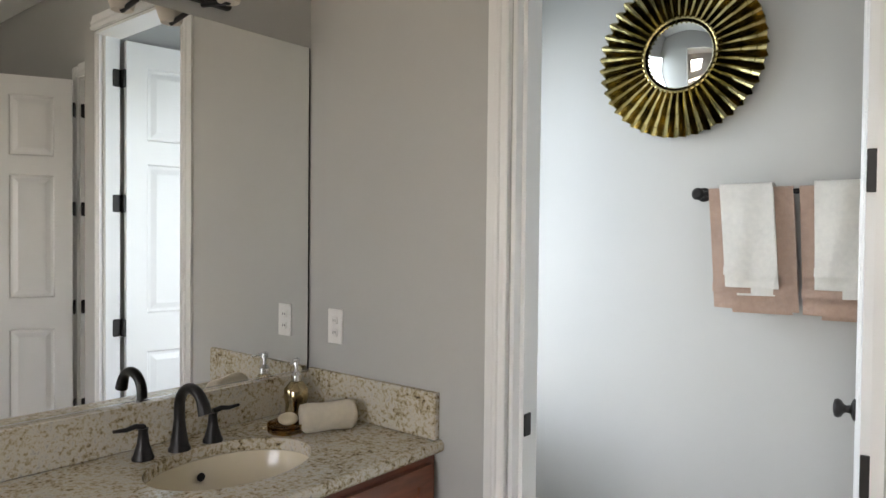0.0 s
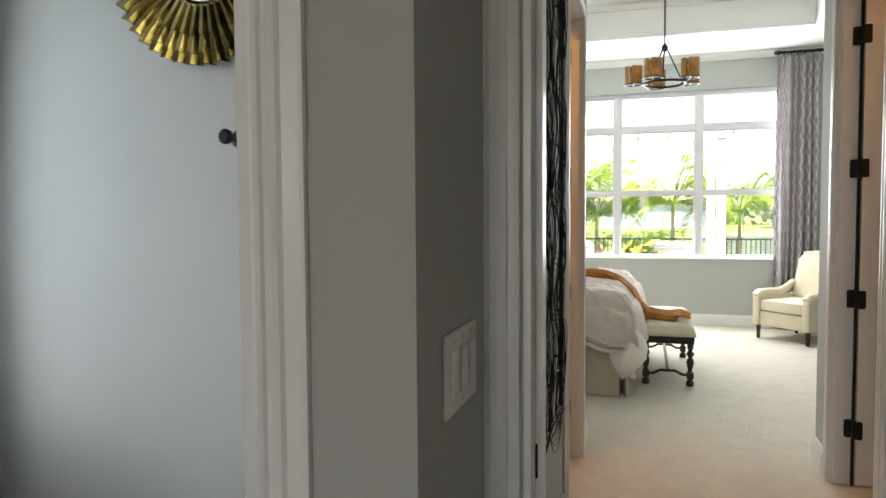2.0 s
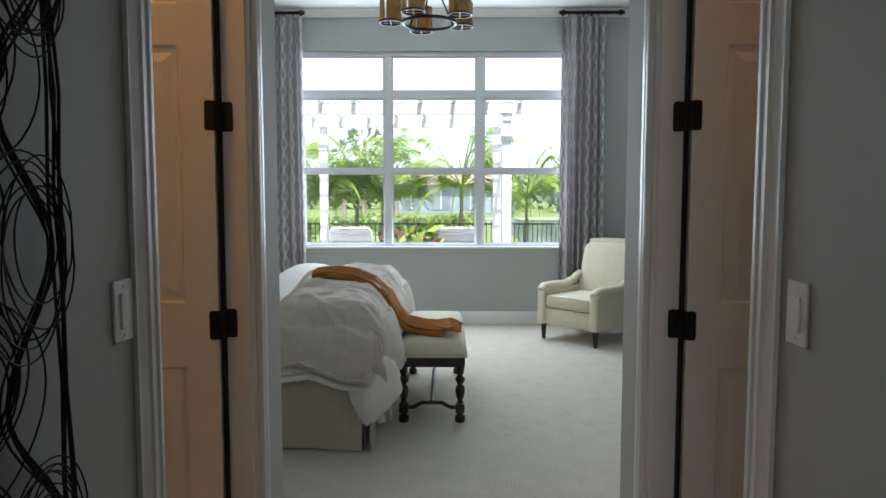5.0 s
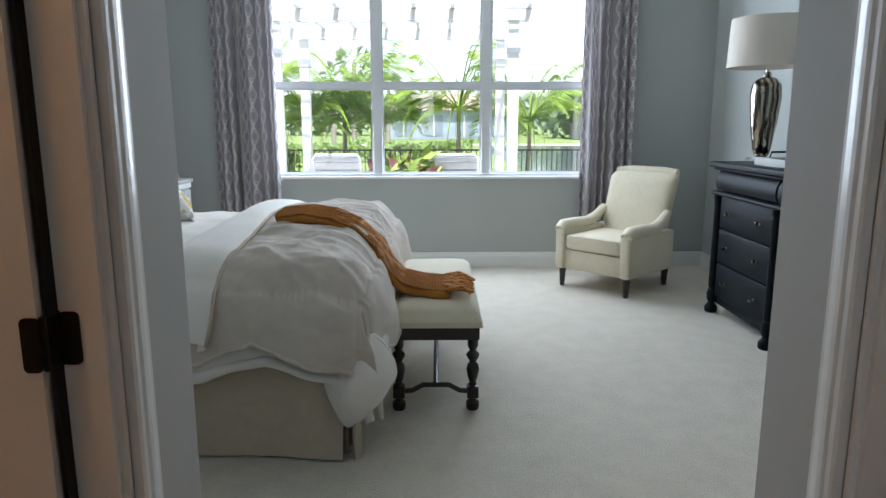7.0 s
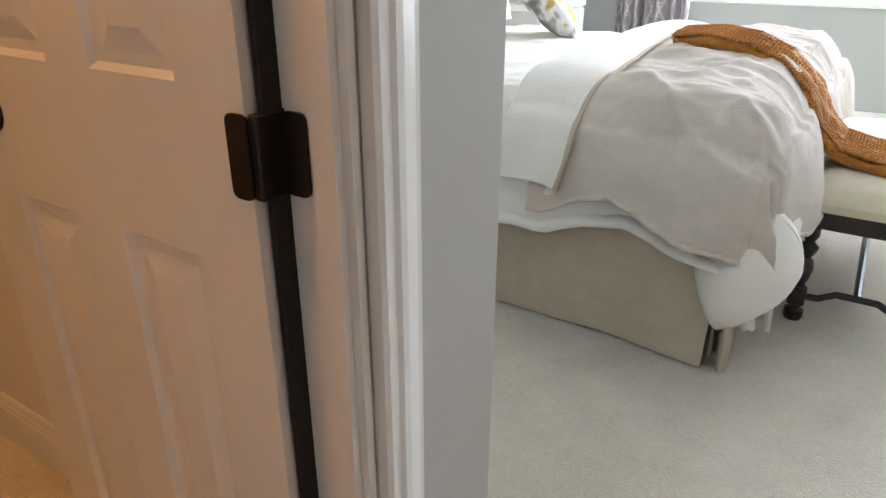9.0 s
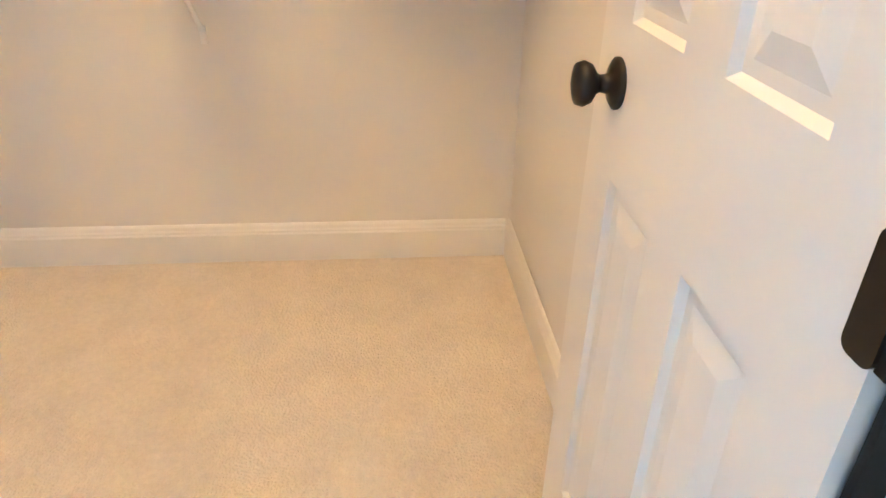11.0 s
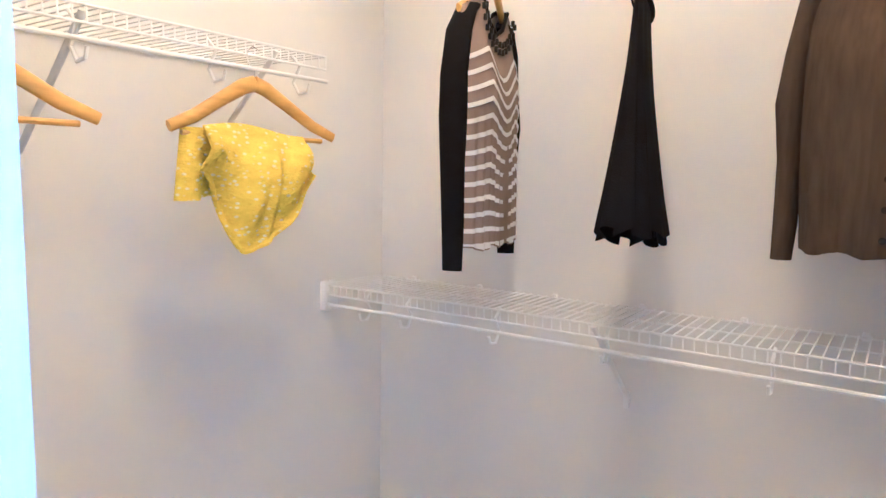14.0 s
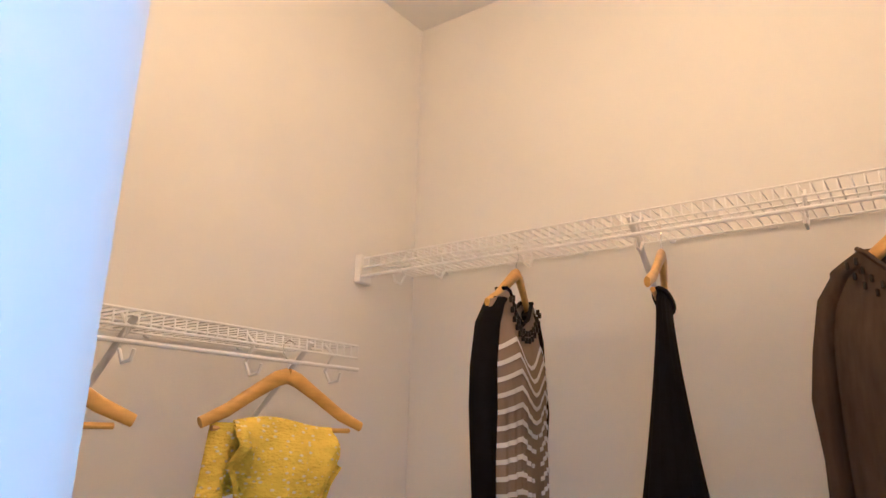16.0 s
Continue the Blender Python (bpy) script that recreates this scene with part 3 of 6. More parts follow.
# ---- doors ----
def door(name, label, w, at, rz, hinges=(0.284, 0.932, 1.571, 2.21), knob=True, height=2.40, mirror=1):
    """A six-panel slab hinged at the origin, leaf along +x, faces at y = 0 and mirror * 0.035."""
    t = 0.035 * mirror
    d = thing(name, label, "door", at, rz)
    st, pw = 0.105, (w - 0.105 * 2 - 0.09) / 2
    xs = (st, st + pw + 0.09)
    rows = ((0.20, 0.80), (1.00, 1.78), (1.90, height - 0.12))
    lo, hi = min(0, t), max(0, t)
    z = [0.012, rows[0][0], rows[0][1], rows[1][0], rows[1][1], rows[2][0], rows[2][1], height]
    for a, b in ((0.004, xs[0]), (xs[1] + pw, w)):
        part("stile", boxes((a, b, lo, hi, z[0], z[7])), TRIM, d, smooth=None)
    for k in (0, 2, 4, 6):
        part("rail", boxes((xs[0], xs[1] + pw, lo, hi, z[k], z[k + 1])), TRIM, d, smooth=None)
    for k in (1, 3, 5):
        part("mullion", boxes((xs[0] + pw, xs[1], lo, hi, z[k], z[k + 1])), TRIM, d, smooth=None)
    for x in xs:
        for z0, z1 in rows:
            pm = bmesh.new()
            for yy, s in ((lo, 1), (hi, -1)):
                lv = ((0.0, 0.0), (0.008, 0.009), (0.022, 0.009), (0.05, 0.002))
                rings = []
                for ins, dep in lv:
                    rings.append([pm.verts.new((px, yy + s * dep, pz)) for px, pz in ((x + ins, z0 + ins), (x + pw - ins, z0 + ins), (x + pw - ins, z1 - ins), (x + ins, z1 - ins))])
                for ra, rb in zip(rings, rings[1:]):
                    for k in range(4):
                        pm.faces.new((ra[k], ra[(k + 1) % 4], rb[(k + 1) % 4], rb[k]))
                pm.faces.new(rings[-1])
            bmesh.ops.recalc_face_normals(pm, faces=pm.faces[:])
            part("panel", pm, TRIM, d, smooth=None)
    for hz in hinges:
        hm = boxes((-0.010, 0.003, min(-0.002, t), max(0.002, t), hz - 0.045, hz + 0.045), bevel=0.002)
        h = part("hinge", hm, BRONZE, d, "oil-rubbed bronze butt hinge")
        part("hinge_pin", lathe([(0.006, hz - 0.046), (0.006, hz + 0.046)], 12, (-0.006, -0.006 * mirror, 0)), BRONZE, h)
    if knob:
        prof = [(0.033, 0), (0.033, 0.004), (0.027, 0.008), (0.013, 0.013), (0.011, 0.024), (0.014, 0.029), (0.025, 0.036), (0.029, 0.045), (0.026, 0.054), (0.012, 0.058)]
        part("door_knob", lathe(prof, 24, (w - 0.085, lo, 0.922), "y"), BRONZE, d, "oil-rubbed bronze knob", 70)
        part("door_knob", lathe([(r, -h) for r, h in prof], 24, (w - 0.085, hi, 0.922), "y"), BRONZE, d, "oil-rubbed bronze knob", 70)
        part("latch_plate", boxes((w - 0.0005, w + 0.001, lo + 0.005, hi - 0.005, 0.89, 0.95)), BRONZE, d, smooth=None)
    return d


def hinge_leaf(at, sx, sy):
    """The leaf on the jamb: rounded corners."""
    x, y, z = at
    bm = bmesh.new()
    w = max(sx, sy) / 2
    ring = []
    for cx, cz, a0 in ((w - 0.009, 0.036, 0), (-w + 0.009, 0.036, 90), (-w + 0.009, -0.036, 180), (w - 0.009, -0.036, 270)):
        for k in range(5):
            q = radians(a0 + 22.5 * k)
            ring.append((cx + 0.009 * math.cos(q), cz + 0.009 * math.sin(q)))
    lay = [[bm.verts.new((x + p, y + o, z + h) if sx > sy else (x + o, y + p, z + h)) for p, h in ring] for o in (-0.002, 0.002)]
    n = len(ring)
    for k in range(n):
        bm.faces.new((lay[0][k], lay[0][(k + 1) % n], lay[1][(k + 1) % n], lay[1][k]))
    bm.faces.new(lay[0]), bm.faces.new(lay[1][::-1])
    bmesh.ops.recalc_face_normals(bm, faces=bm.faces[:])
    return solid("jamb_hinge", bm, BRONZE, "oil-rubbed bronze hinge leaf screwed to the white jamb", "hinge", None, "door hinges")


# west closet door stands open into the closet
door("door_closet", "white six-panel door standing open into the closet", 0.61, (-0.096, -0.221, 0), 180, mirror=1)
door("door_east_closet", "white six-panel door standing open into the lit closet", 0.68, (1.336, -0.221, 0), 0, mirror=-1)
door("door_toilet", "white six-panel door standing open into the toilet room", 0.76, (-0.147, -3.112, 0), 98, mirror=1)
door("door_bath", "white six-panel door standing open into the bathroom", 0.80, (1.01, -2.885, 0), -62, mirror=-1)
for hz in (0.284, 0.932, 1.571, 2.21):
    hinge_leaf((-0.0705, -0.2195, hz), 0.033, 0.004)
    hinge_leaf((-0.1115, -0.2575, hz), 0.031, 0.004)
    hinge_leaf((1.3105, -0.2195, hz), 0.033, 0.004)
    hinge_leaf((1.3515, -0.2575, hz), 0.031, 0.004)
    hinge_leaf((-0.1435, -3.145, hz), 0.004, 0.040)
    hinge_leaf((0.9865, -2.83, hz), 0.004, 0.040)
# black strips stand for the shade in the hinge gaps, along with weatherstrip
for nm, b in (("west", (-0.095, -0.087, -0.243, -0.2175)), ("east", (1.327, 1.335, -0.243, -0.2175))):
    solid("door_gap_strip", boxes((*b, 0.0, 2.40)), GAP, "black strip for the shaded gap and weatherstrip of an open door", "seal strip", None)
for at, sx, sy in (((-0.944, -3.20, 0.915), 0.004, 0.03), ((0.164, -2.79, 0.93), 0.004, 0.03)):
    solid("strike_plate", boxes((at[0] - sx / 2, at[0] + sx / 2, at[1] - sy / 2, at[1] + sy / 2, at[2] - 0.03, at[2] + 0.03)), BRONZE, "oil-rubbed bronze strike plate on the white jamb", "strike plate", None)


# ---- switches and outlets ----
def plate(name, label, at, rz, n=1, outlet=False):
    """A wall plate facing local -y."""
    w = 0.07 + 0.046 * (n - 1)
    p = thing(name, label, "outlet" if outlet else "light switch", at, rz)
    part("faceplate", boxes((-w / 2, w / 2, -0.006, 0, -0.0575, 0.0575), bevel=0.002), WHITEPLASTIC, p)
    for k in range(n):
        x = (k - (n - 1) / 2) * 0.046
        if outlet:
            for z in (-0.02, 0.02):
                o = part("socket", boxes((x - 0.014, x + 0.014, -0.009, -0.004, z - 0.013, z + 0.013), bevel=0.003), WHITEPLASTIC, p)
                for dx in (-0.005, 0.005):
                    part("slot", boxes((x + dx - 0.001, x + dx + 0.001, -0.0095, -0.0085, z - 0.004, z + 0.005)), GAP, o, smooth=None)
        else:
            part("rocker", boxes((x - 0.016, x + 0.016, -0.010, -0.004, -0.033, 0.033), bevel=0.002), WHITEPLASTIC, p)
        for z in (-0.045, 0.045):
            part("screw", lathe([(0.003, 0), (0.003, 0.002)], 10, (x, -0.0055, z), "y"), WHITEPLASTIC, p)
    return p


plate("wall_outlet", "white duplex outlet above the granite backsplash", (-1.66, -3.25, 1.12), 0, outlet=True)
plate("light_switch", "white triple rocker switch plate on a shaded wall", (0.085, -3.02, 1.14), 90, 3)
plate("light_switch", "white rocker switch beside the metal wall art", (0.0, -1.068, 1.115), 90)
plate("light_switch", "white rocker switch beside the closet casing", (1.24, -1.09, 1.115), -90)


# ---- bathroom ----
def vanity():
    v = thing("vanity_cabinet", "cherry-stained wooden vanity cabinet under a granite counter", "cabinet")
    part("body", boxes((-1.725, -1.165, -5.2, -3.381, 0.09, 0.66), (-1.195, -1.165, -5.2, -3.381, 0.66, 0.828), (-1.725, -1.195, -3.405, -3.381, 0.66, 0.828), (-1.725, -1.195, -5.2, -4.2, 0.66, 0.828)), CHERRY, v, smooth=None)
    part("toe_kick", boxes((-1.725, -1.225, -5.19, -3.385, 0.026, 0.09)), EBONY, v, smooth=None)
    y = -3.40
    for w, drawer in ((0.42, 0), (0.42, 0), (0.34, 1), (0.5, 0)):
        y0, y1 = y - w + 0.01, y - 0.01
        spans = ((0.12, 0.60), (0.63, 0.80)) if not drawer else ((0.12, 0.34), (0.36, 0.58), (0.60, 0.80))
        for z0, z1 in spans:
            dm = boxes((-1.165, -1.147, y0, y1, z0, z0 + 0.05), (-1.165, -1.147, y0, y1, z1 - 0.05, z1), (-1.165, -1.147, y0, y0 + 0.055, z0 + 0.05, z1 - 0.05), (-1.165, -1.147, y1 - 0.055, y1, z0 + 0.05, z1 - 0.05), (-1.165, -1.155, y0 + 0.055, y1 - 0.055, z0 + 0.05, z1 - 0.05))
            part("drawer_front" if z1 - z0 < 0.3 else "cabinet_door", dm, CHERRY, v, smooth=None)
        y -= w
    v.location = VAN
    return v


VAN = Vector((-0.06, 0.125, -0.03))
vanity()
BC = (-1.44, -3.875)


def counter():
    """Granite top with an oval sink cut-out, built as rings from the oval to the slab's edge."""
    c = thing("countertop", "polished speckled beige granite counter with backsplash", "countertop", VAN)
    bm = bmesh.new()
    x0, x1, y0, y1, zt, zb = -1.738, -1.145, -5.22, -3.377, 0.862, 0.828
    n = 64
    inner, outer = [], []
    for k in range(n):
        a = 2 * math.pi * k / n
        dx, dy = math.cos(a), math.sin(a)
        inner.append((BC[0] + 0.17 * dx, BC[1] + 0.225 * dy))
        s = min((x1 - BC[0]) / dx if dx > 1e-6 else ((x0 - BC[0]) / dx if dx < -1e-6 else 99), (y1 - BC[1]) / dy if dy > 1e-6 else ((y0 + 0.9 - BC[1]) / dy if dy < -1e-6 else 99))
        outer.append((BC[0] + dx * s, BC[1] + dy * s))
    rings = [[bm.verts.new((*p, z)) for p in q] for q, z in ((inner, zb), (inner, zt), (outer, zt))]
    for a, b in zip(rings, rings[1:]):
        for k in range(n):
            bm.faces.new((a[k], a[(k + 1) % n], b[(k + 1) % n], b[k]))
    bx(bm, x0, x1, y0, y0 + 0.9, zb, zt)
    tube(bm, [(x1 - 0.004, y0, 0.845), (x1 - 0.004, y1, 0.845)], 0.0185, 12)
    bmesh.ops.recalc_face_normals(bm, faces=bm.faces[:])
    part("slab", bm, GRANITE, c, smooth=30)
    part("side_splash", boxes((-1.717, -1.15, -3.397, -3.377, 0.863, 1.0), bevel=0.002), GRANITE, c)
    part("back_splash", boxes((-1.738, -1.718, -5.22, -3.378, 0.863, 0.985), bevel=0.002), GRANITE, c)


counter()


def sink():
    s = thing("sink_basin", "biscuit oval undermount basin set in the granite", "sink", VAN)
    prof = [(1.06, 0.0), (1.0, -0.002), (0.97, -0.02), (0.9, -0.07), (0.72, -0.115), (0.45, -0.135), (0.12, -0.142), (0.10, -0.146)]
    bm = bmesh.new()
    rings = [[bm.verts.new((BC[0] + 0.172 * r * math.cos(2 * math.pi * k / 48), BC[1] + 0.227 * r * math.sin(2 * math.pi * k / 48), 0.8275 + z)) for k in range(48)] for r, z in prof]
    for a, b in zip(rings, rings[1:]):
        for k in range(48):
            bm.faces.new((b[k], b[(k + 1) % 48], a[(k + 1) % 48], a[k]))
    bm.faces.new(rings[-1])
    bmesh.ops.recalc_face_normals(bm, faces=bm.faces[:])
    for f in bm.faces:
        f.normal_flip()
    part("bowl", bm, PORCELAIN, s, smooth=60)
    part("drain", lathe([(0.022, 0), (0.022, 0.003), (0.014, 0.005), (0.012, 0.002)], 20, (BC[0], BC[1], 0.684)), BRONZE, s)
    part("overflow", lathe([(0.012, 0), (0.012, 0.003)], 14, (BC[0] - 0.150, BC[1], 0.785), "x"), BRONZE, s)


sink()


def faucet():
    f = thing("faucet", "oil-rubbed bronze widespread faucet with two lever handles", "faucet", (-1.69, -3.79, 0.832))
    part("spout_base", lathe([(0.030, 0), (0.030, 0.006), (0.025, 0.014), (0.019, 0.05), (0.015, 0.085)], 24), BRONZE, f)
    pts = [(0, 0, 0.08), (0.0, 0, 0.12)] + [(0.062 - 0.062 * math.cos(a), 0, 0.12 + 0.058 * math.sin(a)) for a in np.linspace(0.2, 2.75, 12)] + [(0.128, 0, 0.118)]
    part("spout", tubes((pts, [0.015] * 2 + [0.0145] * 10 + [0.0155, 0.017, 0.018], 16)), BRONZE, f, smooth=60)
    for sy in (-1, 1):
        h = part("handle_base", lathe([(0.028, 0), (0.028, 0.006), (0.024, 0.014), (0.015, 0.045), (0.012, 0.075), (0.014, 0.082)], 22, (0.0, 0.102 * sy, 0)), BRONZE, f)
        part("lever", tubes(([(0.0, 0.102 * sy, 0.085), (0.005, 0.125 * sy, 0.092), (0.006, 0.15 * sy, 0.088), (0.008, 0.182 * sy, 0.091)], [0.012, 0.010, 0.0085, 0.006], 12, False, 0.7)), BRONZE, h, smooth=60)


faucet()
vm = thing("wall_mirror", "large frameless mirror above the granite backsplash", "mirror", VAN)
part("glass", boxes((-1.739, -1.734, -5.2, -3.385, 0.99, 2.09)), MIRROR, vm, smooth=None)
part("bottom_channel", boxes((-1.739, -1.731, -5.2, -3.385, 0.985, 0.992)), CHROME, vm, smooth=None)
part("edge_trim", boxes((-1.739, -1.733, -3.3848, -3.3815, 0.985, 2.09)), BLACKMETAL, vm, smooth=None)
vl = thing("vanity_light", "dark bronze vanity light bar with glass shades", "wall lamp", VAN)
part("backplate", boxes((-1.738, -1.710, -4.25, -3.70, 2.13, 2.20), bevel=0.006), BRONZE, vl)
for yy in (-4.12, -3.95, -3.80):
    part("shade", lathe([(0.03, 0), (0.05, 0.06), (0.055, 0.12)], 20, (-1.58, yy, 2.10)), SHADE, vl)
    part("arm", tubes(([(-1.71, yy, 2.12), (-1.58, yy, 2.10)], 0.008)), BRONZE, vl)

sd = thing("soap_dispenser", "mercury-glass soap dispenser with chrome pump", "soap dispenser", (-1.71, -3.375, 0.832))
part("bottle", lathe([(0.030, 0), (0.034, 0.004), (0.036, 0.02), (0.034, 0.045), (0.040, 0.07), (0.038, 0.095), (0.022, 0.115), (0.016, 0.12)], 28), AMBERMERCURY, sd)
part("collar", lathe([(0.017, 0.12), (0.017, 0.14), (0.012, 0.145), (0.006, 0.15), (0.006, 0.172), (0.012, 0.174), (0.012, 0.19), (0.004, 0.194)], 20), CHROME, sd)
part("nozzle", tubes(([(0, 0, 0.184), (0.01, -0.02, 0.185), (0.018, -0.042, 0.179)], 0.0045, 10)), CHROME, sd)
sdish = thing("soap_dish", "round amber glass soap dish on the counter", "soap dish", (-1.61, -3.49, 0.832))
part("bowl", lathe([(0.050, 0), (0.056, 0.004), (0.058, 0.016), (0.054, 0.017), (0.058, 0.026), (0.054, 0.028), (0.05, 0.02)], 30), AMBERGLASS, sdish)
part("base", lathe([(0.046, 0.002), (0.046, 0.010)], 30), PEWTER, sdish)
bm = bmesh.new()
bmesh.ops.create_uvsphere(bm, u_segments=20, v_segments=12, radius=1, matrix=Matrix.Translation((-1.61, -3.485, 0.869)) @ Matrix.Rotation(0.9, 4, "Z") @ Matrix.Diagonal((0.03, 0.045, 0.016, 1)))
solid("soap_bar", bm, SOAP, "cream oval soap bar resting on the glass dish", "soap", 180)


def rolled_towel():
    bm = bmesh.new()
    L0 = Vector((-1.50, -3.60, 0.0))
    axis = Vector((0.42, 0.9, 0)).normalized()
    pts = [L0 + axis * s + Vector((0, 0, 0.905)) for s in np.linspace(0, 0.165, 14)]
    tube(bm, pts, [0.043 + 0.002 * math.sin(7 * k) if 0 < k < 13 else 0.034 for k in range(14)], 22)
    bmesh.ops.recalc_face_normals(bm, faces=bm.faces[:])
    t = thing("rolled_towel", "cream cotton hand towel rolled up on the counter", "towel")
    part("roll", bm, CREAMTERRY, t, smooth=70)
    s = axis.cross(Vector((0, 0, 1)))
    t.location = VAN
    part("flap", sheet(lambda u, v: L0 + axis * (0.165 * u) + s * (0.041 * math.cos(1.2 + 1.9 * v)) + Vector((0, 0, 0.905 + 0.042 * math.sin(1.2 + 1.9 * v))), 8, 8, 0.004), CREAMTERRY, t)


rolled_towel()


# ---- toilet room ----
def toilet():
    t = thing("toilet", "white porcelain toilet beside the window wall", "toilet", (-1.768, -2.75, 0.004), -90)
    part("tank", boxes((-0.22, 0.22, 0.01, 0.21, 0.37, 0.675), bevel=0.025, seg=3), WHITEPORC, t)
    part("tank_lid", boxes((-0.232, 0.232, 0.0, 0.222, 0.675, 0.71), bevel=0.01, seg=2), WHITEPORC, t)
    part("bowl", lathe([(0.11, 0), (0.12, 0.02), (0.10, 0.15), (0.14, 0.28), (0.19, 0.38), (0.20, 0.40)], 32, (0, 0.45, 0), "z", 0.92, 1.15), WHITEPORC, t)
    part("seat", lathe([(0.205, 0.401), (0.21, 0.41), (0.205, 0.43), (0.15, 0.435)], 32, (0, 0.45, 0), "z", 0.92, 1.15), WHITEPORC, t)


toilet()
SW = (-0.885, -2.232, 2.105)


def sunburst():
    s = thing("sunburst_mirror", "round convex mirror in a pleated antique gold frame", "mirror", SW)
    n = 42
    bm = bmesh.new()
    radii = (0.135, 0.165, 0.20, 0.222, 0.224, 0.255, 0.275, 0.277, 0.305)
    for k in range(n):
        a0 = 2 * math.pi * k / n
        w = 2 * math.pi / n
        cols = []
        for q, dep in ((0.0, 0.0), (0.12, 0.42), (0.3, 0.85), (0.5, 1.0), (0.7, 0.85), (0.88, 0.42), (1.0, 0.0)):
            col = []
            for j, r in enumerate(radii):
                a = a0 + w * q
                rr = r * (1 + (0.015 if q == 0.5 and j == len(radii) - 1 else 0))
                step = (0.010 if j < 4 else (0.005 if j < 7 else 0.0))
                col.append(bm.verts.new((rr * math.cos(a), -0.012 - step * dep - dep * (0.010 + 0.036 * r / 0.3), rr * math.sin(a))))
            cols.append(col)
        for ca, cb in zip(cols, cols[1:]):
            for j in range(len(radii) - 1):
                bm.faces.new((ca[j], ca[j + 1], cb[j + 1], cb[j]))
    bmesh.ops.recalc_face_normals(bm, faces=bm.faces[:])
    bmesh.ops.solidify(bm, geom=bm.faces[:], thickness=0.003)
    part("pleated_frame", bm, GOLD, s, smooth=None)
    part("rim", tubes(([(0.137 * math.cos(a), -0.034, 0.137 * math.sin(a)) for a in np.linspace(0, 2 * math.pi, 48, endpoint=False)], 0.006, 8, True)), GOLD, s)
    part("convex_glass", lathe([(0.134, 0.024), (0.12, 0.032), (0.09, 0.043), (0.05, 0.051), (0.015, 0.054)], 40, (0, 0, 0), "y"), MIRROR, s, smooth=180)
    part("backing", lathe([(0.28, 0.002), (0.28, 0.008)], 40, (0, 0, 0), "y"), BLACKMETAL, s)


sunburst()
tb = thing("towel_bar", "oil-rubbed bronze towel bar on the wall", "towel bar")
part("bar", tubes(([(-0.795, -2.30, 1.585), (-0.17, -2.30, 1.585)], 0.009, 12)), BRONZE, tb)
for x in (-0.795, -0.18):
    part("post", lathe([(0.026, 0), (0.026, 0.008), (0.012, 0.014), (0.012, 0.055), (0.020, 0.062), (0.022, 0.075), (0.014, 0.085)], 20, (x, -2.231, 1.585), "y"), BRONZE, tb)


def towel(x0, x1, zb, off, material, label, lean=0.0, zb2=None):
    """A towel folded over the bar, front and back falls."""
    yb = -2.30
    def f(u, v):
        x = x0 + (x1 - x0) * u
        s = v
        if s < 0.55:
            q = 1 - s / 0.55
            z = 1.597 + off - q * (1.597 - zb)
            y = yb - 0.012 - off - 0.012 * q + 0.004 * math.sin(u * 9 + q * 3)
            x += lean * q
        elif s < 0.65:
            a = (s - 0.55) / 0.1 * math.pi
            z = 1.597 + off + 0.006 * math.sin(a)
            y = yb - (0.012 + off) * math.cos(a)
        else:
            q = (s - 0.65) / 0.35
            z = 1.597 + off - q * (1.57 - (zb2 or zb))
            y = yb + 0.012 + off + 0.02 * q
            x += lean * q * 0.6
        return (x, y, z)
    t = thing("towel", label, "towel", group="towels on the bar")
    part("cloth", sheet(f, 14, 40, 0.009), material, t, smooth=70)
    part("inner_fold", sheet(lambda u, v: (x0 + (x1 - x0) * (0.22 + 0.70 * u) + lean, f(0.5, 0.0)[1] + 0.003 + 0.001 * math.sin(7 * u), zb - 0.014 + 0.10 * v + 0.004 * u), 10, 3, 0.007), material, t, smooth=70)
    part("woven_border", sheet(lambda u, v: (f(u, 0.10)[0], f(u, 0.10)[1] - 0.0105, zb + 0.055 + 0.03 * v), 12, 2, 0.002), material, t)


towel(-0.755, -0.485, 1.185, 0.0, TOWELT, "tan terry bath towel folded over the bronze bar", 0.03, 1.22)
towel(-0.715, -0.545, 1.245, 0.014, TOWELW, "white terry hand towel laid over a tan towel", 0.03, 1.28)
towel(-0.465, -0.22, 1.18, 0.0, TOWELT, "tan terry bath towel beside the open door", 0.02, 1.15)
towel(-0.42, -0.26, 1.25, 0.014, TOWELW, "white terry hand towel laid over a tan towel", 0.01, 1.28)


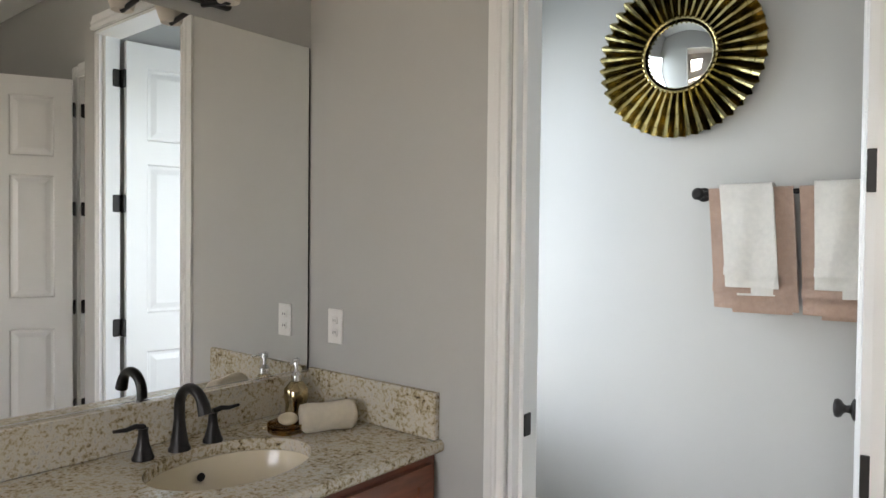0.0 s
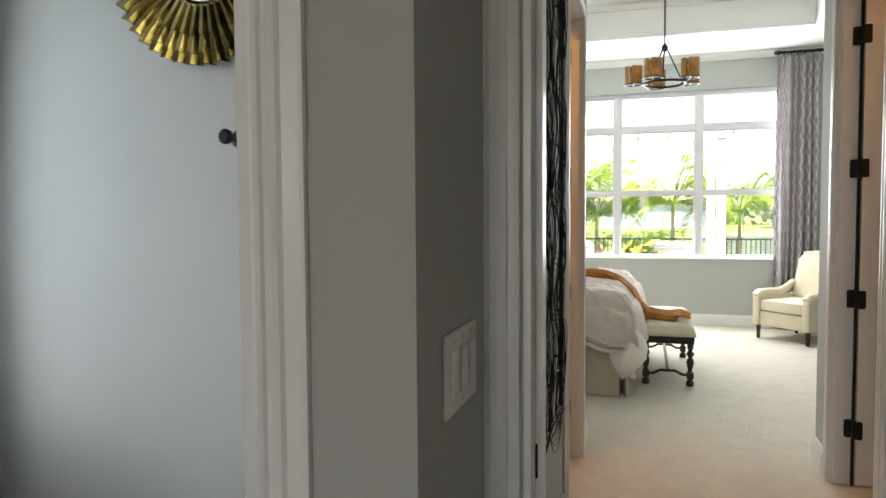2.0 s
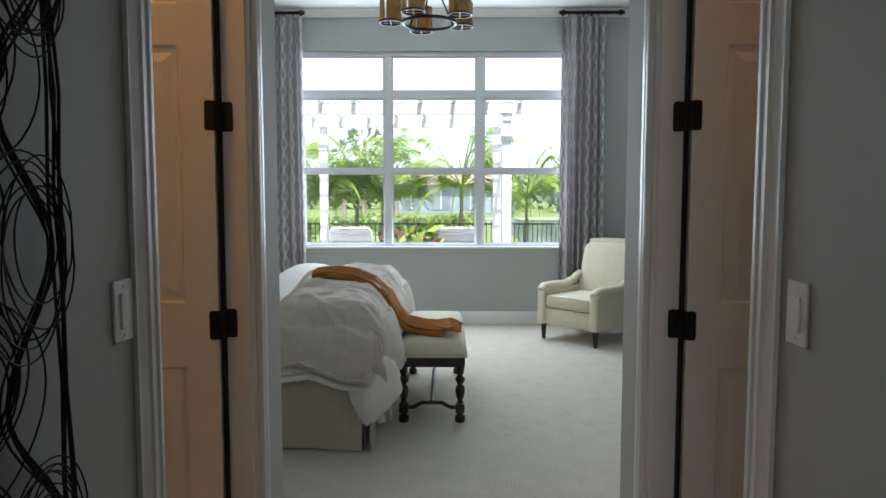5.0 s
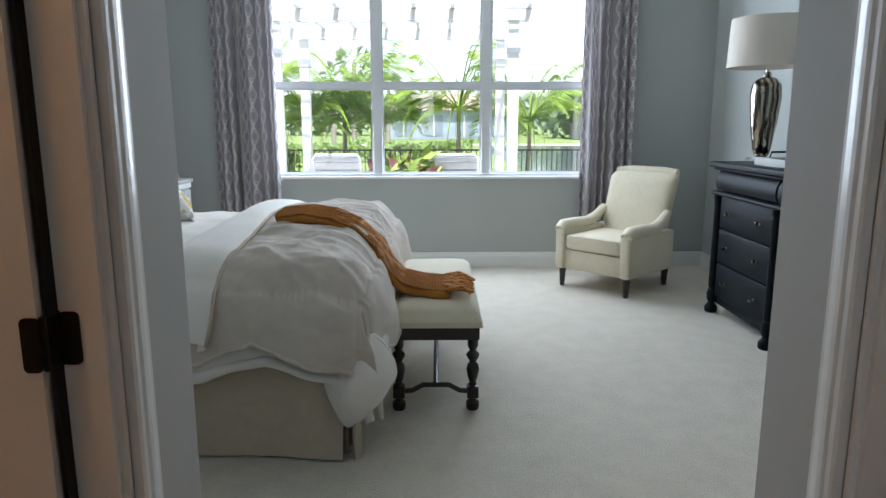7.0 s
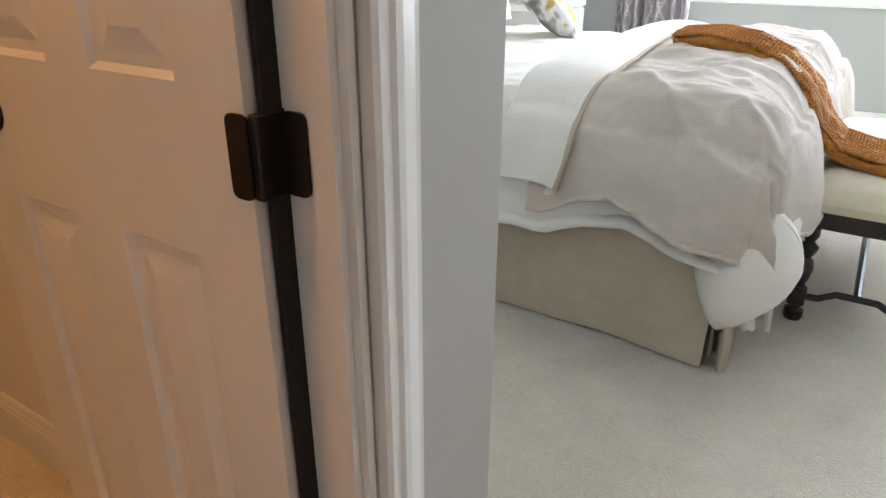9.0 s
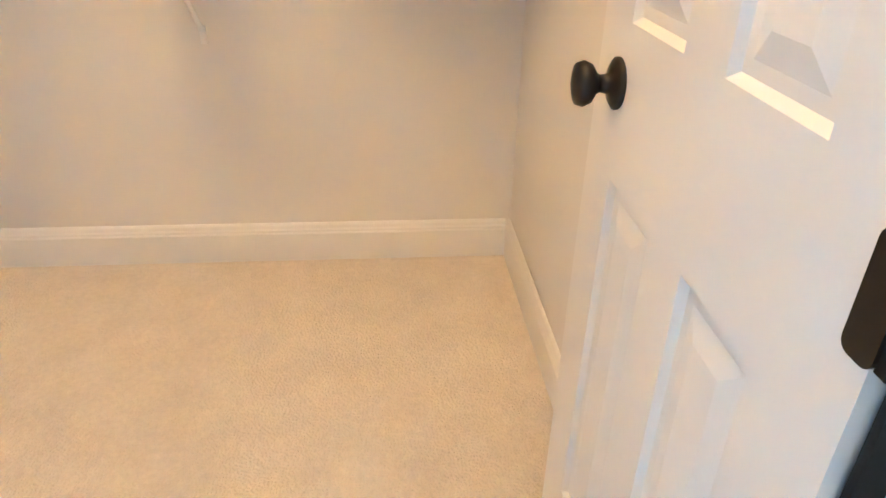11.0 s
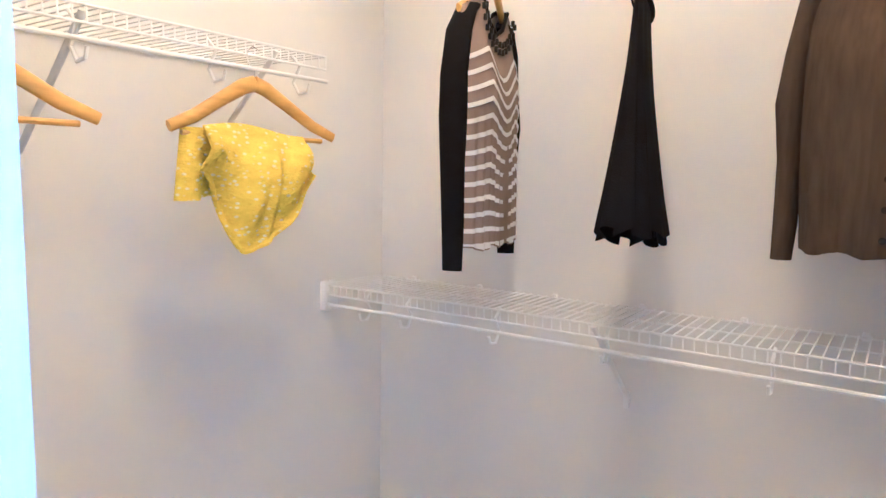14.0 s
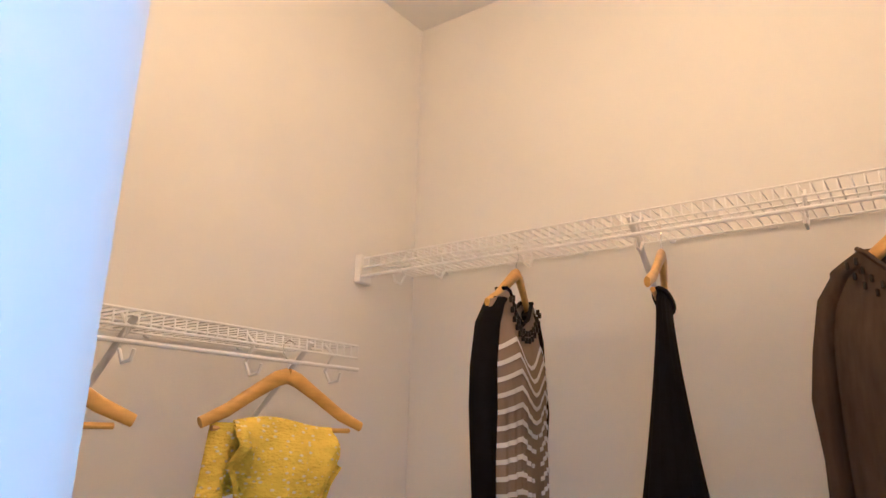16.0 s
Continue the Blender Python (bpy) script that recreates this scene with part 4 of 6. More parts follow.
# ---- hall: wire wall sculpture ----
def wall_art():
    """Bundles of wire that swing between five columns, with wide coils where neighbours touch."""
    a = thing("wall_art", "black bent-wire wall sculpture of looping strands", "wall art")
    y0, y1, z0, z1 = -2.375, -1.30, 0.60, 2.36
    rnd = random.Random(4)
    ncol, step, T = 4, (y1 - y0) / 4, 0.412
    for c in range(ncol + 1):
        yc = y0 + step * c
        node = 1.085 if c % 2 else 1.245
        for side in (-1, 1):
            if (c == 0 and side < 0) or (c == ncol and side > 0):
                continue
            for k in range(6):
                amp = step * (0.40 + 0.012 * k)
                ph, dy = rnd.uniform(-0.25, 0.25), rnd.uniform(-0.004, 0.004)
                pts = []
                for j in range(64):
                    z = z0 + (z1 - z0) * j / 63
                    w = 0.5 - 0.5 * math.cos(2 * math.pi * (z - node) / T + ph * math.sin(z * 3))
                    y = yc + side * (0.004 + 0.0035 * k + amp * w) + dy
                    pts.append((0.016 + 0.0022 * k + 0.004 * math.sin(k + j * 0.3), y, z))
                part("strand", tubes((pts, 0.0018, 5)), BLACKMETAL, a)
        z = node - 4 * T
        while z < z1 - 0.02:
            if z > z0 + 0.02:
                for k in range(7):
                    ry, rz = 0.120 + 0.0115 * k + rnd.uniform(-0.008, 0.008), 0.080 + 0.0095 * k + rnd.uniform(-0.008, 0.008)
                    oy, oz = rnd.uniform(-0.018, 0.018), rnd.uniform(-0.020, 0.020)
                    if c in (0, ncol):
                        ry *= 0.5
                        oy += ry if c == 0 else -ry
                    pts = []
                    for q in np.linspace(0, 2 * math.pi, 36, endpoint=False):
                        y = yc + oy + ry * math.cos(q)
                        pts.append((0.034 + 0.0018 * k + 0.003 * math.sin(2 * q + k), min(max(y, y0 - 0.015), y1 + 0.012), z + oz + rz * math.sin(q)))
                    part("coil", tubes((pts, 0.0014, 5, True)), BLACKMETAL, a)
            z += T
    for y in (y0, y1):
        for k in range(4):
            part("edge_wire", tubes(([(0.018 + 0.004 * k, y + rnd.uniform(-0.012, 0.012), z0 + (z1 - z0) * j / 12) for j in range(13)], 0.0026, 5)), BLACKMETAL, a)
    for z in (z0, z1):
        for k in range(4):
            part("edge_wire", tubes(([(0.022 + 0.006 * k, y0 + (y1 - y0) * j / 12, z + rnd.uniform(-0.012, 0.012)) for j in range(13)], 0.003, 5)), BLACKMETAL, a)
    for y in (y0 + 0.01, y1 - 0.01):
        for z in (z0 + 0.2, z1 - 0.2):
            part("standoff", tubes(([(0.001, y, z), (0.03, y, z)], 0.006, 8)), BLACKMETAL, a)


wall_art()


# ---- closet ----
def wire_shelf(name, label, p0, p1, depth, out, braces, hooks, caps, group):
    """A ventilated shelf with hanging rod. p0 to p1 runs along the wall at deck height; out points off the wall."""
    s = thing(name, label, "shelf", group=group)
    P0, P1, O = Vector(p0), Vector(p1), Vector(out)
    run = P1 - P0
    L = run.length
    d = run.normalized()
    n = int(L / 0.0254)
    bm = bmesh.new()
    for k in range(n + 1):
        b = P0 + d * (L * k / n)
        tube(bm, [b + O * 0.012, b + O * depth, b + O * depth + Vector((0, 0, -0.03))], 0.0021, 5)
    ob = part("wire_deck", bm, WIRE, s, smooth=60)
    tagged(ob, kind="stuff")
    for name2, o, z, r in (("back_wire", 0.012, -0.004, 0.003), ("middle_wire", depth * 0.55, -0.004, 0.003), ("front_wire", depth, 0.0, 0.003), ("front_lip", depth, -0.032, 0.003), ("hanging_rod", depth + 0.004, -0.062, 0.005)):
        part(name2, tubes(([P0 + O * o + Vector((0, 0, z)), P1 + O * o + Vector((0, 0, z))], r, 8)), WIRE, s)
    for h in hooks:
        b = P0 + d * h
        part("rod_hook", tubes(([b + O * (depth - 0.05) + Vector((0, 0, -0.004)), b + O * (depth - 0.02) + Vector((0, 0, -0.03)), b + O * (depth - 0.045) + Vector((0, 0, -0.07)), b + O * (depth - 0.025) + Vector((0, 0, -0.10)), b + O * (depth + 0.005) + Vector((0, 0, -0.095)), b + O * (depth + 0.012) + Vector((0, 0, -0.075))], 0.0042, 7)), WIRE, s)
    for h in braces:
        b = P0 + d * h
        br = part("brace", tubes(([b + O * (depth - 0.01) + Vector((0, 0, -0.008)), b + O * 0.004 + Vector((0, 0, -0.27))], 0.009, 8, False, 0.5)), WIRE, s)
        part("brace_foot", boxes((b.x + O.x * 0.004 - 0.008, b.x + O.x * 0.004 + 0.008, b.y + O.y * 0.004 - 0.008, b.y + O.y * 0.004 + 0.008, b.z - 0.30, b.z - 0.25)), WIRE, br)
    k = 0.15
    while k < L:
        b = P0 + d * k
        part("wall_clip", boxes((b.x - 0.009, b.x + 0.009, b.y - 0.009, b.y + 0.009, b.z - 0.012, b.z + 0.008), bevel=0.003), WIRE, s)
        k += 0.27
    for c in caps:
        b = P0 if c == 0 else P1
        q = b + O * (depth - 0.015) + d * (0.012 if c == 0 else -0.012)
        ax = abs(d.x) > 0.5
        part("end_bracket", boxes((q.x - (0.014 if ax else 0.03), q.x + (0.014 if ax else 0.03), q.y - (0.03 if ax else 0.014), q.y + (0.03 if ax else 0.014), q.z - 0.085, q.z + 0.012), bevel=0.004), WIRE, s)
    return s


BX, LY = -1.80, -1.99
HOOKS = (0.17, 0.33, 0.64, 0.96, 1.34, 1.67)
wire_shelf("wire_shelf", "white wire closet shelf with garments hung below", (BX, LY, 2.014), (BX, -0.145, 2.014), 0.30, (1, 0, 0), (0.94,), HOOKS, (0, 1), "closet wire shelves")
wire_shelf("wire_shelf", "empty white wire closet shelf at waist height", (BX, LY, 1.014), (BX, -0.145, 1.014), 0.30, (1, 0, 0), (0.93,), HOOKS, (0, 1), "closet wire shelves")
wire_shelf("wire_shelf", "short white wire shelf holding a yellow sweater hanger", (-1.206, LY, 1.672), (-0.16, LY, 1.672), 0.30, (0, 1, 0), (0.154, 0.613, 0.98), (0.07, 0.32, 0.62, 0.9), (), "closet wire shelves")


def hanger(at, rz, label, k=1.0):
    """A wooden hanger in the local xz plane, hook top at the origin."""
    h = thing("clothes_hanger", label, "hanger", at, rz, "wooden hangers")
    arm = lambda sx: [(x * k, y, z) for x, y, z in [(0, 0, -0.075), (sx * 0.03, 0, -0.084), (sx * 0.09, 0.004, -0.118), (sx * 0.16, 0.010, -0.160), (sx * 0.222, 0.018, -0.186)]]
    for sx in (-1, 1):
        part("arm", tubes((arm(sx), [0.0105, 0.0105, 0.009, 0.0085, 0.007], 12, False, 1.75)), WOOD, h, smooth=60)
    part("trouser_bar", tubes(([(-0.19 * k, 0.010, -0.196), (0.19 * k, 0.010, -0.196)], 0.006, 8)), WOOD, h)
    part("hook", tubes(([(0, 0, -0.08), (0, 0, -0.045), (0.018, 0, -0.025), (0.02, 0, -0.005), (0.005, 0, 0.008), (-0.014, 0, 0.0)], 0.0017, 6)), CHROME, h)
    return h


ROD_X = BX + 0.304
hanger((-0.972, -1.686, 1.652), -4, "honey wood hanger with a yellow sweater over its bar")
hanger((-0.37, -1.686, 1.652), -4, "empty honey wood hanger on the short wire shelf")
TOP_Y, SKIRT_Y, CARD_Y = -1.375, -0.968, -0.452
hanger((ROD_X, TOP_Y, 1.962), 192, "honey wood hanger holding a striped top", 0.84)
hanger((ROD_X, SKIRT_Y, 1.962), 194, "honey wood hanger holding a black skirt")
hanger((ROD_X, CARD_Y, 1.962), 74, "honey wood hanger holding a charcoal cardigan", 0.84)


def drape_cloth(f, nu=22, nv=36, thick=0.006):
    return sheet(f, nu, nv, thick)


def yellow_sweater():
    """A knit folded over the hanger's bar: a long pointed front fall, a short back fall and one sleeve behind."""
    t = thing("yellow_sweater", "yellow and white flecked knit sweater folded over a hanger bar", "sweater", (-0.968, -1.676, 1.462), -4)
    def drop(u):
        if u < 0.32:
            return 0.08 + 0.185 * smoothstep(-0.02, 0.32, u)
        return 0.265 - 0.175 * ((u - 0.32) / 0.68) ** 1.9
    def f(u, v):
        x = 0.140 - 0.268 * u
        if v < 0.8:
            q = 1 - v / 0.8
            z = -q * drop(u)
            ridge = 0.020 * math.exp(-((u - 0.66 + 0.14 * q) / 0.05) ** 2) + 0.016 * math.exp(-((u - 0.06) / 0.05) ** 2) + 0.010 * math.sin(15 * u + 3 * q)
            y = 0.016 + 0.03 * math.sin(math.pi * min(1, q * 1.1)) + ridge * min(1, q * 2.2) + 0.004 * wig(u * 6, q * 5, 1)
            x += (0.30 - u) * 0.05 * q * q
        else:
            q = (v - 0.8) / 0.2
            z = 0.012 * math.sin(math.pi * min(1, q * 2)) - max(0, q - 0.35) * 0.22
            y = 0.016 - 0.034 * q
        return (x, y, z + 0.010 * math.sin(5 * u) * (1 if v > 0.6 else v / 0.6))
    part("folded_body", drape_cloth(f, 60, 44, 0.006), YELLOWKNIT, t, smooth=80)
    def g(u, v):
        a = u * 2 * math.pi
        return (0.150 + (0.034 - 0.004 * v) * math.cos(a) + 0.022 * v, -0.008 + 0.016 * math.sin(a), 0.006 - 0.155 * v)
    part("sleeve", drape_cloth(g, 22, 12, 0.004), YELLOWKNIT, t, smooth=80)
    part("rolled_hem", tubes(([f(k / 40, 0.0) for k in range(41)], 0.006, 8)), YELLOWKNIT, t, smooth=80)
    part("side_roll", tubes(([(f(0.0, v)[0], f(0.0, v)[1] + 0.006, f(0.0, v)[2]) for v in (0, 0.2, 0.4, 0.6, 0.75)], [0.006, 0.010, 0.014, 0.013, 0.008], 10)), YELLOWKNIT, t, smooth=80)


def top_garment(name, label, at, rz, body, sleeve, hem=0.22, ln=0.66, sl=0.70, stripes=False, buttons=False, pleat=0.006, fat=1.0, sh=0.205):
    """A hung long-sleeved knit in the local xz plane, neck edge at z = 0, front towards local -y."""
    t = thing(name, label, "garment", at, rz)
    def f(u, v):
        a = u * 2 * math.pi
        c, s = math.cos(a), math.sin(a)
        hw = sh + (hem - sh) * v + 0.010 * math.sin(math.pi * v)
        x = hw * (abs(c) ** 0.55) * (1 if c >= 0 else -1)
        ax = abs(x)
        top = -max(0, ax - 0.085) * 0.52
        if ax < 0.105:
            top -= (0.095 if s < 0 else 0.045) * (1 - (ax / 0.105) ** 2)
        thick = (0.016 + 0.034 * smoothstep(0, 0.35, v)) * (abs(s) ** 0.6) * (1 if s >= 0 else -1)
        fold = pleat * smoothstep(0.25, 0.9, v) * math.sin(x * 190 + 1.2 * math.sin(3 * v)) + 0.006 * wig(x * 9, v * 3, s)
        y = thick + 0.012 * (ax / 0.2) ** 2 + (fold if s < 0 else -fold)
        return (x, y, top + (-ln - top) * v + 0.006 * math.sin(x * 60) * (1 if v > 0.98 else 0))
    part("body", sheet(f, 150, 26), body, t, smooth=80)
    for sx in (-1, 1):
        pts = [(sx * 0.122, 0.006, -0.040), (sx * 0.168, 0.010, -0.055), (sx * 0.212, 0.014, -0.115), (sx * 0.236, 0.016, -0.22), (sx * 0.248, 0.012, -0.32), (sx * 0.240, 0.014, -0.44), (sx * 0.240, 0.010, -0.58), (sx * 0.243, 0.008, -sl)]
        pts = [(x * sh / 0.205, y, z) for x, y, z in pts]
        part("sleeve", tubes((pts, [q * fat for q in (0.026, 0.042, 0.050, 0.052, 0.054, 0.047, 0.043, 0.038)], 18, False, 0.62)), sleeve, t, smooth=70)
    rim = [f(k / 60, 0.0) for k in range(60)]
    part("neckband", tubes(([(p[0] * 1.02, p[1], p[2] + 0.002) for p in rim if abs(p[0]) < 0.115], 0.0055, 8, True)), sleeve, t, smooth=70)
    for k in range(13):
        q = -1 + 2 * k / 12
        p = Vector((0.118 * math.sin(q * 1.25), 0, -0.012 - 0.105 * math.cos(q * 1.3)))
        for j in range(2):
            b = p * (1.0 + 0.16 * j)
            bead = bmesh.new()
            bx(bead, b.x - 0.003, b.x + 0.003, -0.032, -0.022, b.z - 0.008, b.z + 0.008)
            bmesh.ops.bevel(bead, geom=bead.edges[:], offset=0.0015, segments=1, affect="EDGES", profile=0.5)
            part("bead", bead, BEAD, t)
    part("neck_label", boxes((-0.016, 0.016, 0.006, 0.008, -0.052, -0.028)), STRIPE, t, "white woven neck label", None)
    if stripes:
        for k in range(13):
            v = 0.20 + k * 0.0645
            def g(u, q, v=v):
                p2 = Vector(f(0.515 + 0.47 * u, v + 0.019 * q))
                p2.y -= 0.0035
                return p2
            part("stripe", sheet(g, 70, 1, 0.001), STRIPE, t)
    if buttons:
        part("placket", sheet(lambda u, v: Vector(f(0.742 + 0.016 * u, 0.13 + 0.87 * v)) + Vector((0, -0.005, 0)), 3, 24, 0.002), body, t, smooth=70)
        for k in range(8):
            p = f(0.75, 0.17 + 0.11 * k)
            part("button", lathe([(0.007, 0), (0.007, 0.004), (0.004, 0.005)], 10, (p[0], p[1] - 0.006, p[2]), "y"), BEAD, t)
        part("hem_rib", sheet(lambda u, v: Vector(f(u, 0.93 + 0.072 * v)) * 1.004, 120, 2), sleeve, t, smooth=70)
    return t


yellow_sweater()
top_garment("striped_top", "taupe and white striped top with black sleeves on a hanger", (ROD_X, TOP_Y, 1.838), 192, GREYCLOTH, BLACKCLOTH, 0.190, 0.645, 0.692, True, False, 0.006, 0.68, 0.185)
top_garment("cardigan", "charcoal knit cardigan with beaded neckline on a hanger", (ROD_X, CARD_Y, 1.862), 74, CHARCOAL, CHARCOAL, 0.172, 0.625, 0.655, False, True, 0.004, 0.78, 0.180)


def skirt():
    t = thing("black_skirt", "black pleated skirt hung from a wooden hanger", "skirt", (ROD_X, SKIRT_Y, 1.772), 194)
    def f(u, v):
        a = u * 2 * math.pi
        w = 0.165 + 0.045 * v ** 1.2
        flare = 0.014 + 0.060 * v ** 1.4
        return (w * math.cos(a), flare * math.sin(a) + 0.012 * v * math.sin(13 * a), -0.535 * v - 0.03 * v * math.cos(a) - 0.012 * math.sin(9 * a) * smoothstep(0.8, 1, v))
    part("cloth", sheet(f, 110, 20), BLACKCLOTH, t, smooth=70)
    part("waistband", tubes(([(0.166 * math.cos(a), 0.018 * math.sin(a), 0.0) for a in np.linspace(0, 2 * math.pi, 40, endpoint=False)], 0.006, 8, True)), BLACKCLOTH, t)


skirt()
cl = thing("ceiling_light", "white glass dome lamp on the closet ceiling", "ceiling lamp", (-0.56, -0.80, 3.05))
part("base", lathe([(0.13, -0.02), (0.13, 0.0)], 28), WHITEPLASTIC, cl)
cl = thing("ceiling_light", "white glass dome lamp on the closet ceiling", "ceiling lamp", (2.1, -0.9, 3.05))
part("base", lathe([(0.13, -0.02), (0.13, 0.0)], 28), WHITEPLASTIC, cl)


# ---- bedroom window and drapes ----
def window():
    w = tagged(new("window_1"), "white vinyl nine-light picture window over the patio", "window", kind="structure")
    yf0, yf1 = 4.74, 4.81
    part("window_frame", boxes((WX0, WX0 + 0.05, yf0, yf1, WZ0, WZ1), (WX1 - 0.05, WX1, yf0, yf1, WZ0, WZ1), (WX0 + 0.05, WX1 - 0.05, yf0, yf1, WZ0, WZ0 + 0.045), (WX0 + 0.05, WX1 - 0.05, yf0, yf1, WZ1 - 0.045, WZ1), bevel=0.003), VINYL, w)
    mx = (-0.010, 0.945)
    for x in mx:
        part("mullion", boxes((x - 0.04, x + 0.04, yf0 - 0.004, yf1 - 0.003, WZ0 + 0.045, WZ1 - 0.045), bevel=0.004), VINYL, w)
    xs = (WX0 + 0.05, mx[0] - 0.04, mx[0] + 0.04, mx[1] - 0.04, mx[1] + 0.04, WX1 - 0.05)
    zs = (WZ0 + 0.045, 1.585, 1.63, 2.355, 2.43, WZ1 - 0.045)
    for k in (0, 2, 4):
        for a, b in ((1, 2), (3, 4)):
            part("rail", boxes((xs[k], xs[k + 1], yf0, yf1 - 0.006, zs[a], zs[b]), bevel=0.003), VINYL, w)
        for a in (0, 2, 4):
            o = part("pane", boxes((xs[k], xs[k + 1], 4.775, 4.779, zs[a], zs[a + 1])), PANE, w, smooth=None)
            o.visible_shadow = False
            bd = 0.014
            part("glazing_bead", boxes((xs[k], xs[k] + bd, 4.762, 4.774, zs[a], zs[a + 1]), (xs[k + 1] - bd, xs[k + 1], 4.762, 4.774, zs[a], zs[a + 1]), (xs[k] + bd, xs[k + 1] - bd, 4.762, 4.774, zs[a], zs[a] + bd), (xs[k] + bd, xs[k + 1] - bd, 4.762, 4.774, zs[a + 1] - bd, zs[a + 1])), VINYL, w, smooth=None)
    part("window_sill", boxes((WX0 - 0.0, WX1, 4.675, 4.742, WZ0 - 0.002, WZ0 + 0.022), bevel=0.004), TRIM, w)


window()


def curtain(x0, x1, z0, z1, y, label, axis="x", folds=6):
    c = thing("curtain", label, "curtain", group="patterned curtains")
    def f(u, v):
        a = x0 + (x1 - x0) * u
        b = y + 0.045 * math.sin(u * folds * 2 * math.pi) * (0.55 + 0.45 * v) + 0.02 * math.sin(u * 17 + 1.5 * v) + 0.01 * wig(u * 5, v * 3)
        a += 0.02 * v * math.sin(u * 9)
        z = z1 + (z0 - z1) * v
        return (a, b, z) if axis == "x" else (b, a, z)
    part("panel", sheet(f, 110, 24, 0.003, ((x1 - x0) * 1.9, z1 - z0)), CURTAIN, c, smooth=80)
    for k in range(folds + 1):
        u = min(0.98, max(0.02, k / folds))
        p = f(u, 0.0)
        part("ring", tubes(([(p[0] + (0.0 if axis == "x" else 0.022 * math.cos(q)), p[1] + (0.022 * math.cos(q) if axis == "x" else 0), 3.17 + 0.024 * math.sin(q)) for q in np.linspace(0, 2 * math.pi, 16, endpoint=False)], 0.003, 6, True)), BLACKMETAL, c)
    return c


curtain(-1.40, -0.86, 0.01, 3.14, 4.60, "grey curtain with a looping lattice pattern beside the window")
curtain(1.76, 2.20, 0.01, 3.14, 4.60, "grey curtain with a looping lattice pattern behind the armchair")
curtain(4.02, 4.50, 0.01, 3.14, -1.93, "grey curtain with a looping lattice pattern by the nightstand", "y", 5)
for x0, x1 in ((-1.55, -0.87), (1.77, 2.35)):
    r = thing("curtain_rod", "dark bronze curtain rod with ball finial", "curtain rod", group="curtain rods")
    part("rod", tubes(([(x0, 4.60, 3.185), (x1, 4.60, 3.185)], 0.015, 14)), BRONZE, r)
    for x in (x0, x1):
        part("finial", lathe([(0.012, -0.04), (0.020, -0.03), (0.016, -0.02), (0.032, 0.0), (0.016, 0.022), (0.018, 0.035)], 18, (x, 4.60, 3.185), "x"), BRONZE, r)
    part("bracket", tubes(([((x0 + x1) / 2, 4.60, 3.18), ((x0 + x1) / 2, 4.698, 3.15)], 0.008, 8)), BRONZE, r)


# ---- chandelier ----
def chandelier():
    c = thing("chandelier", "dark iron ring chandelier with five amber onyx shades", "chandelier", (0.485, 2.30, -0.03))
    part("ring", tubes(([(0.175 * math.cos(a), 0.175 * math.sin(a), 2.525) for a in np.linspace(0, 2 * math.pi, 40, endpoint=False)], 0.011, 8, True)), BRONZE, c)
    part("stem", tubes(([(0, 0, 2.84), (0, 0, 3.60)], 0.007, 10)), BRONZE, c)
    part("hub", lathe([(0.010, 2.80), (0.028, 2.82), (0.028, 2.85), (0.010, 2.87)], 16), BRONZE, c)
    part("canopy", lathe([(0.03, 3.58), (0.06, 3.595), (0.065, 3.62)], 20), BRONZE, c)
    for k in range(3):
        a = 0.4 + k * 2 * math.pi / 3
        part("rod", tubes(([(0.02 * math.cos(a), 0.02 * math.sin(a), 2.83), (0.075 * math.cos(a), 0.075 * math.sin(a), 2.72), (0.172 * math.cos(a), 0.172 * math.sin(a), 2.53)], 0.006, 8)), BRONZE, c)
    for k in range(5):
        a = -1.95 + k * 2 * math.pi / 5
        cx, cy = 0.262 * math.cos(a), 0.262 * math.sin(a)
        s = part("holder_ring", tubes(([(cx + 0.076 * math.cos(q), cy + 0.076 * math.sin(q), 2.535) for q in np.linspace(0, 2 * math.pi, 24, endpoint=False)], 0.007, 6, True), ([(cx - 0.074, cy, 2.535), (cx + 0.074, cy, 2.535)], 0.005, 6), ([(cx, cy - 0.074, 2.535), (cx, cy + 0.074, 2.535)], 0.005, 6)), BRONZE, c)
        for q0 in (0.3, 2.4, 4.5):
            part("onyx_panel", sheet(lambda u, v, q0=q0, cx=cx, cy=cy: (cx + 0.074 * math.cos(q0 + 1.75 * u), cy + 0.074 * math.sin(q0 + 1.75 * u), 2.54 + (0.158 + 0.012 * math.sin(q0 * 5)) * v), 8, 3, 0.006), ONYX, s, smooth=60)
        part("bulb", lathe([(0.012, 2.55), (0.012, 2.60), (0.02, 2.63), (0.012, 2.655)], 12, (cx, cy, 0)), SHADE, s)


chandelier()


# ---- bed ----
EX, EY0, EY1 = 0.20, 1.17, 3.10


def bend(a, edge, R):
    """Arc-length a carried over a rounded edge: returns place and drop."""
    d = a - (edge - R)
    if d <= 0:
        return a, 0.0
    arc = R * math.pi / 2
    if d < arc:
        q = d / R
        return edge - R + R * math.sin(q), R * (1 - math.cos(q))
    return edge + 0.05 * (d - arc), R + (d - arc)


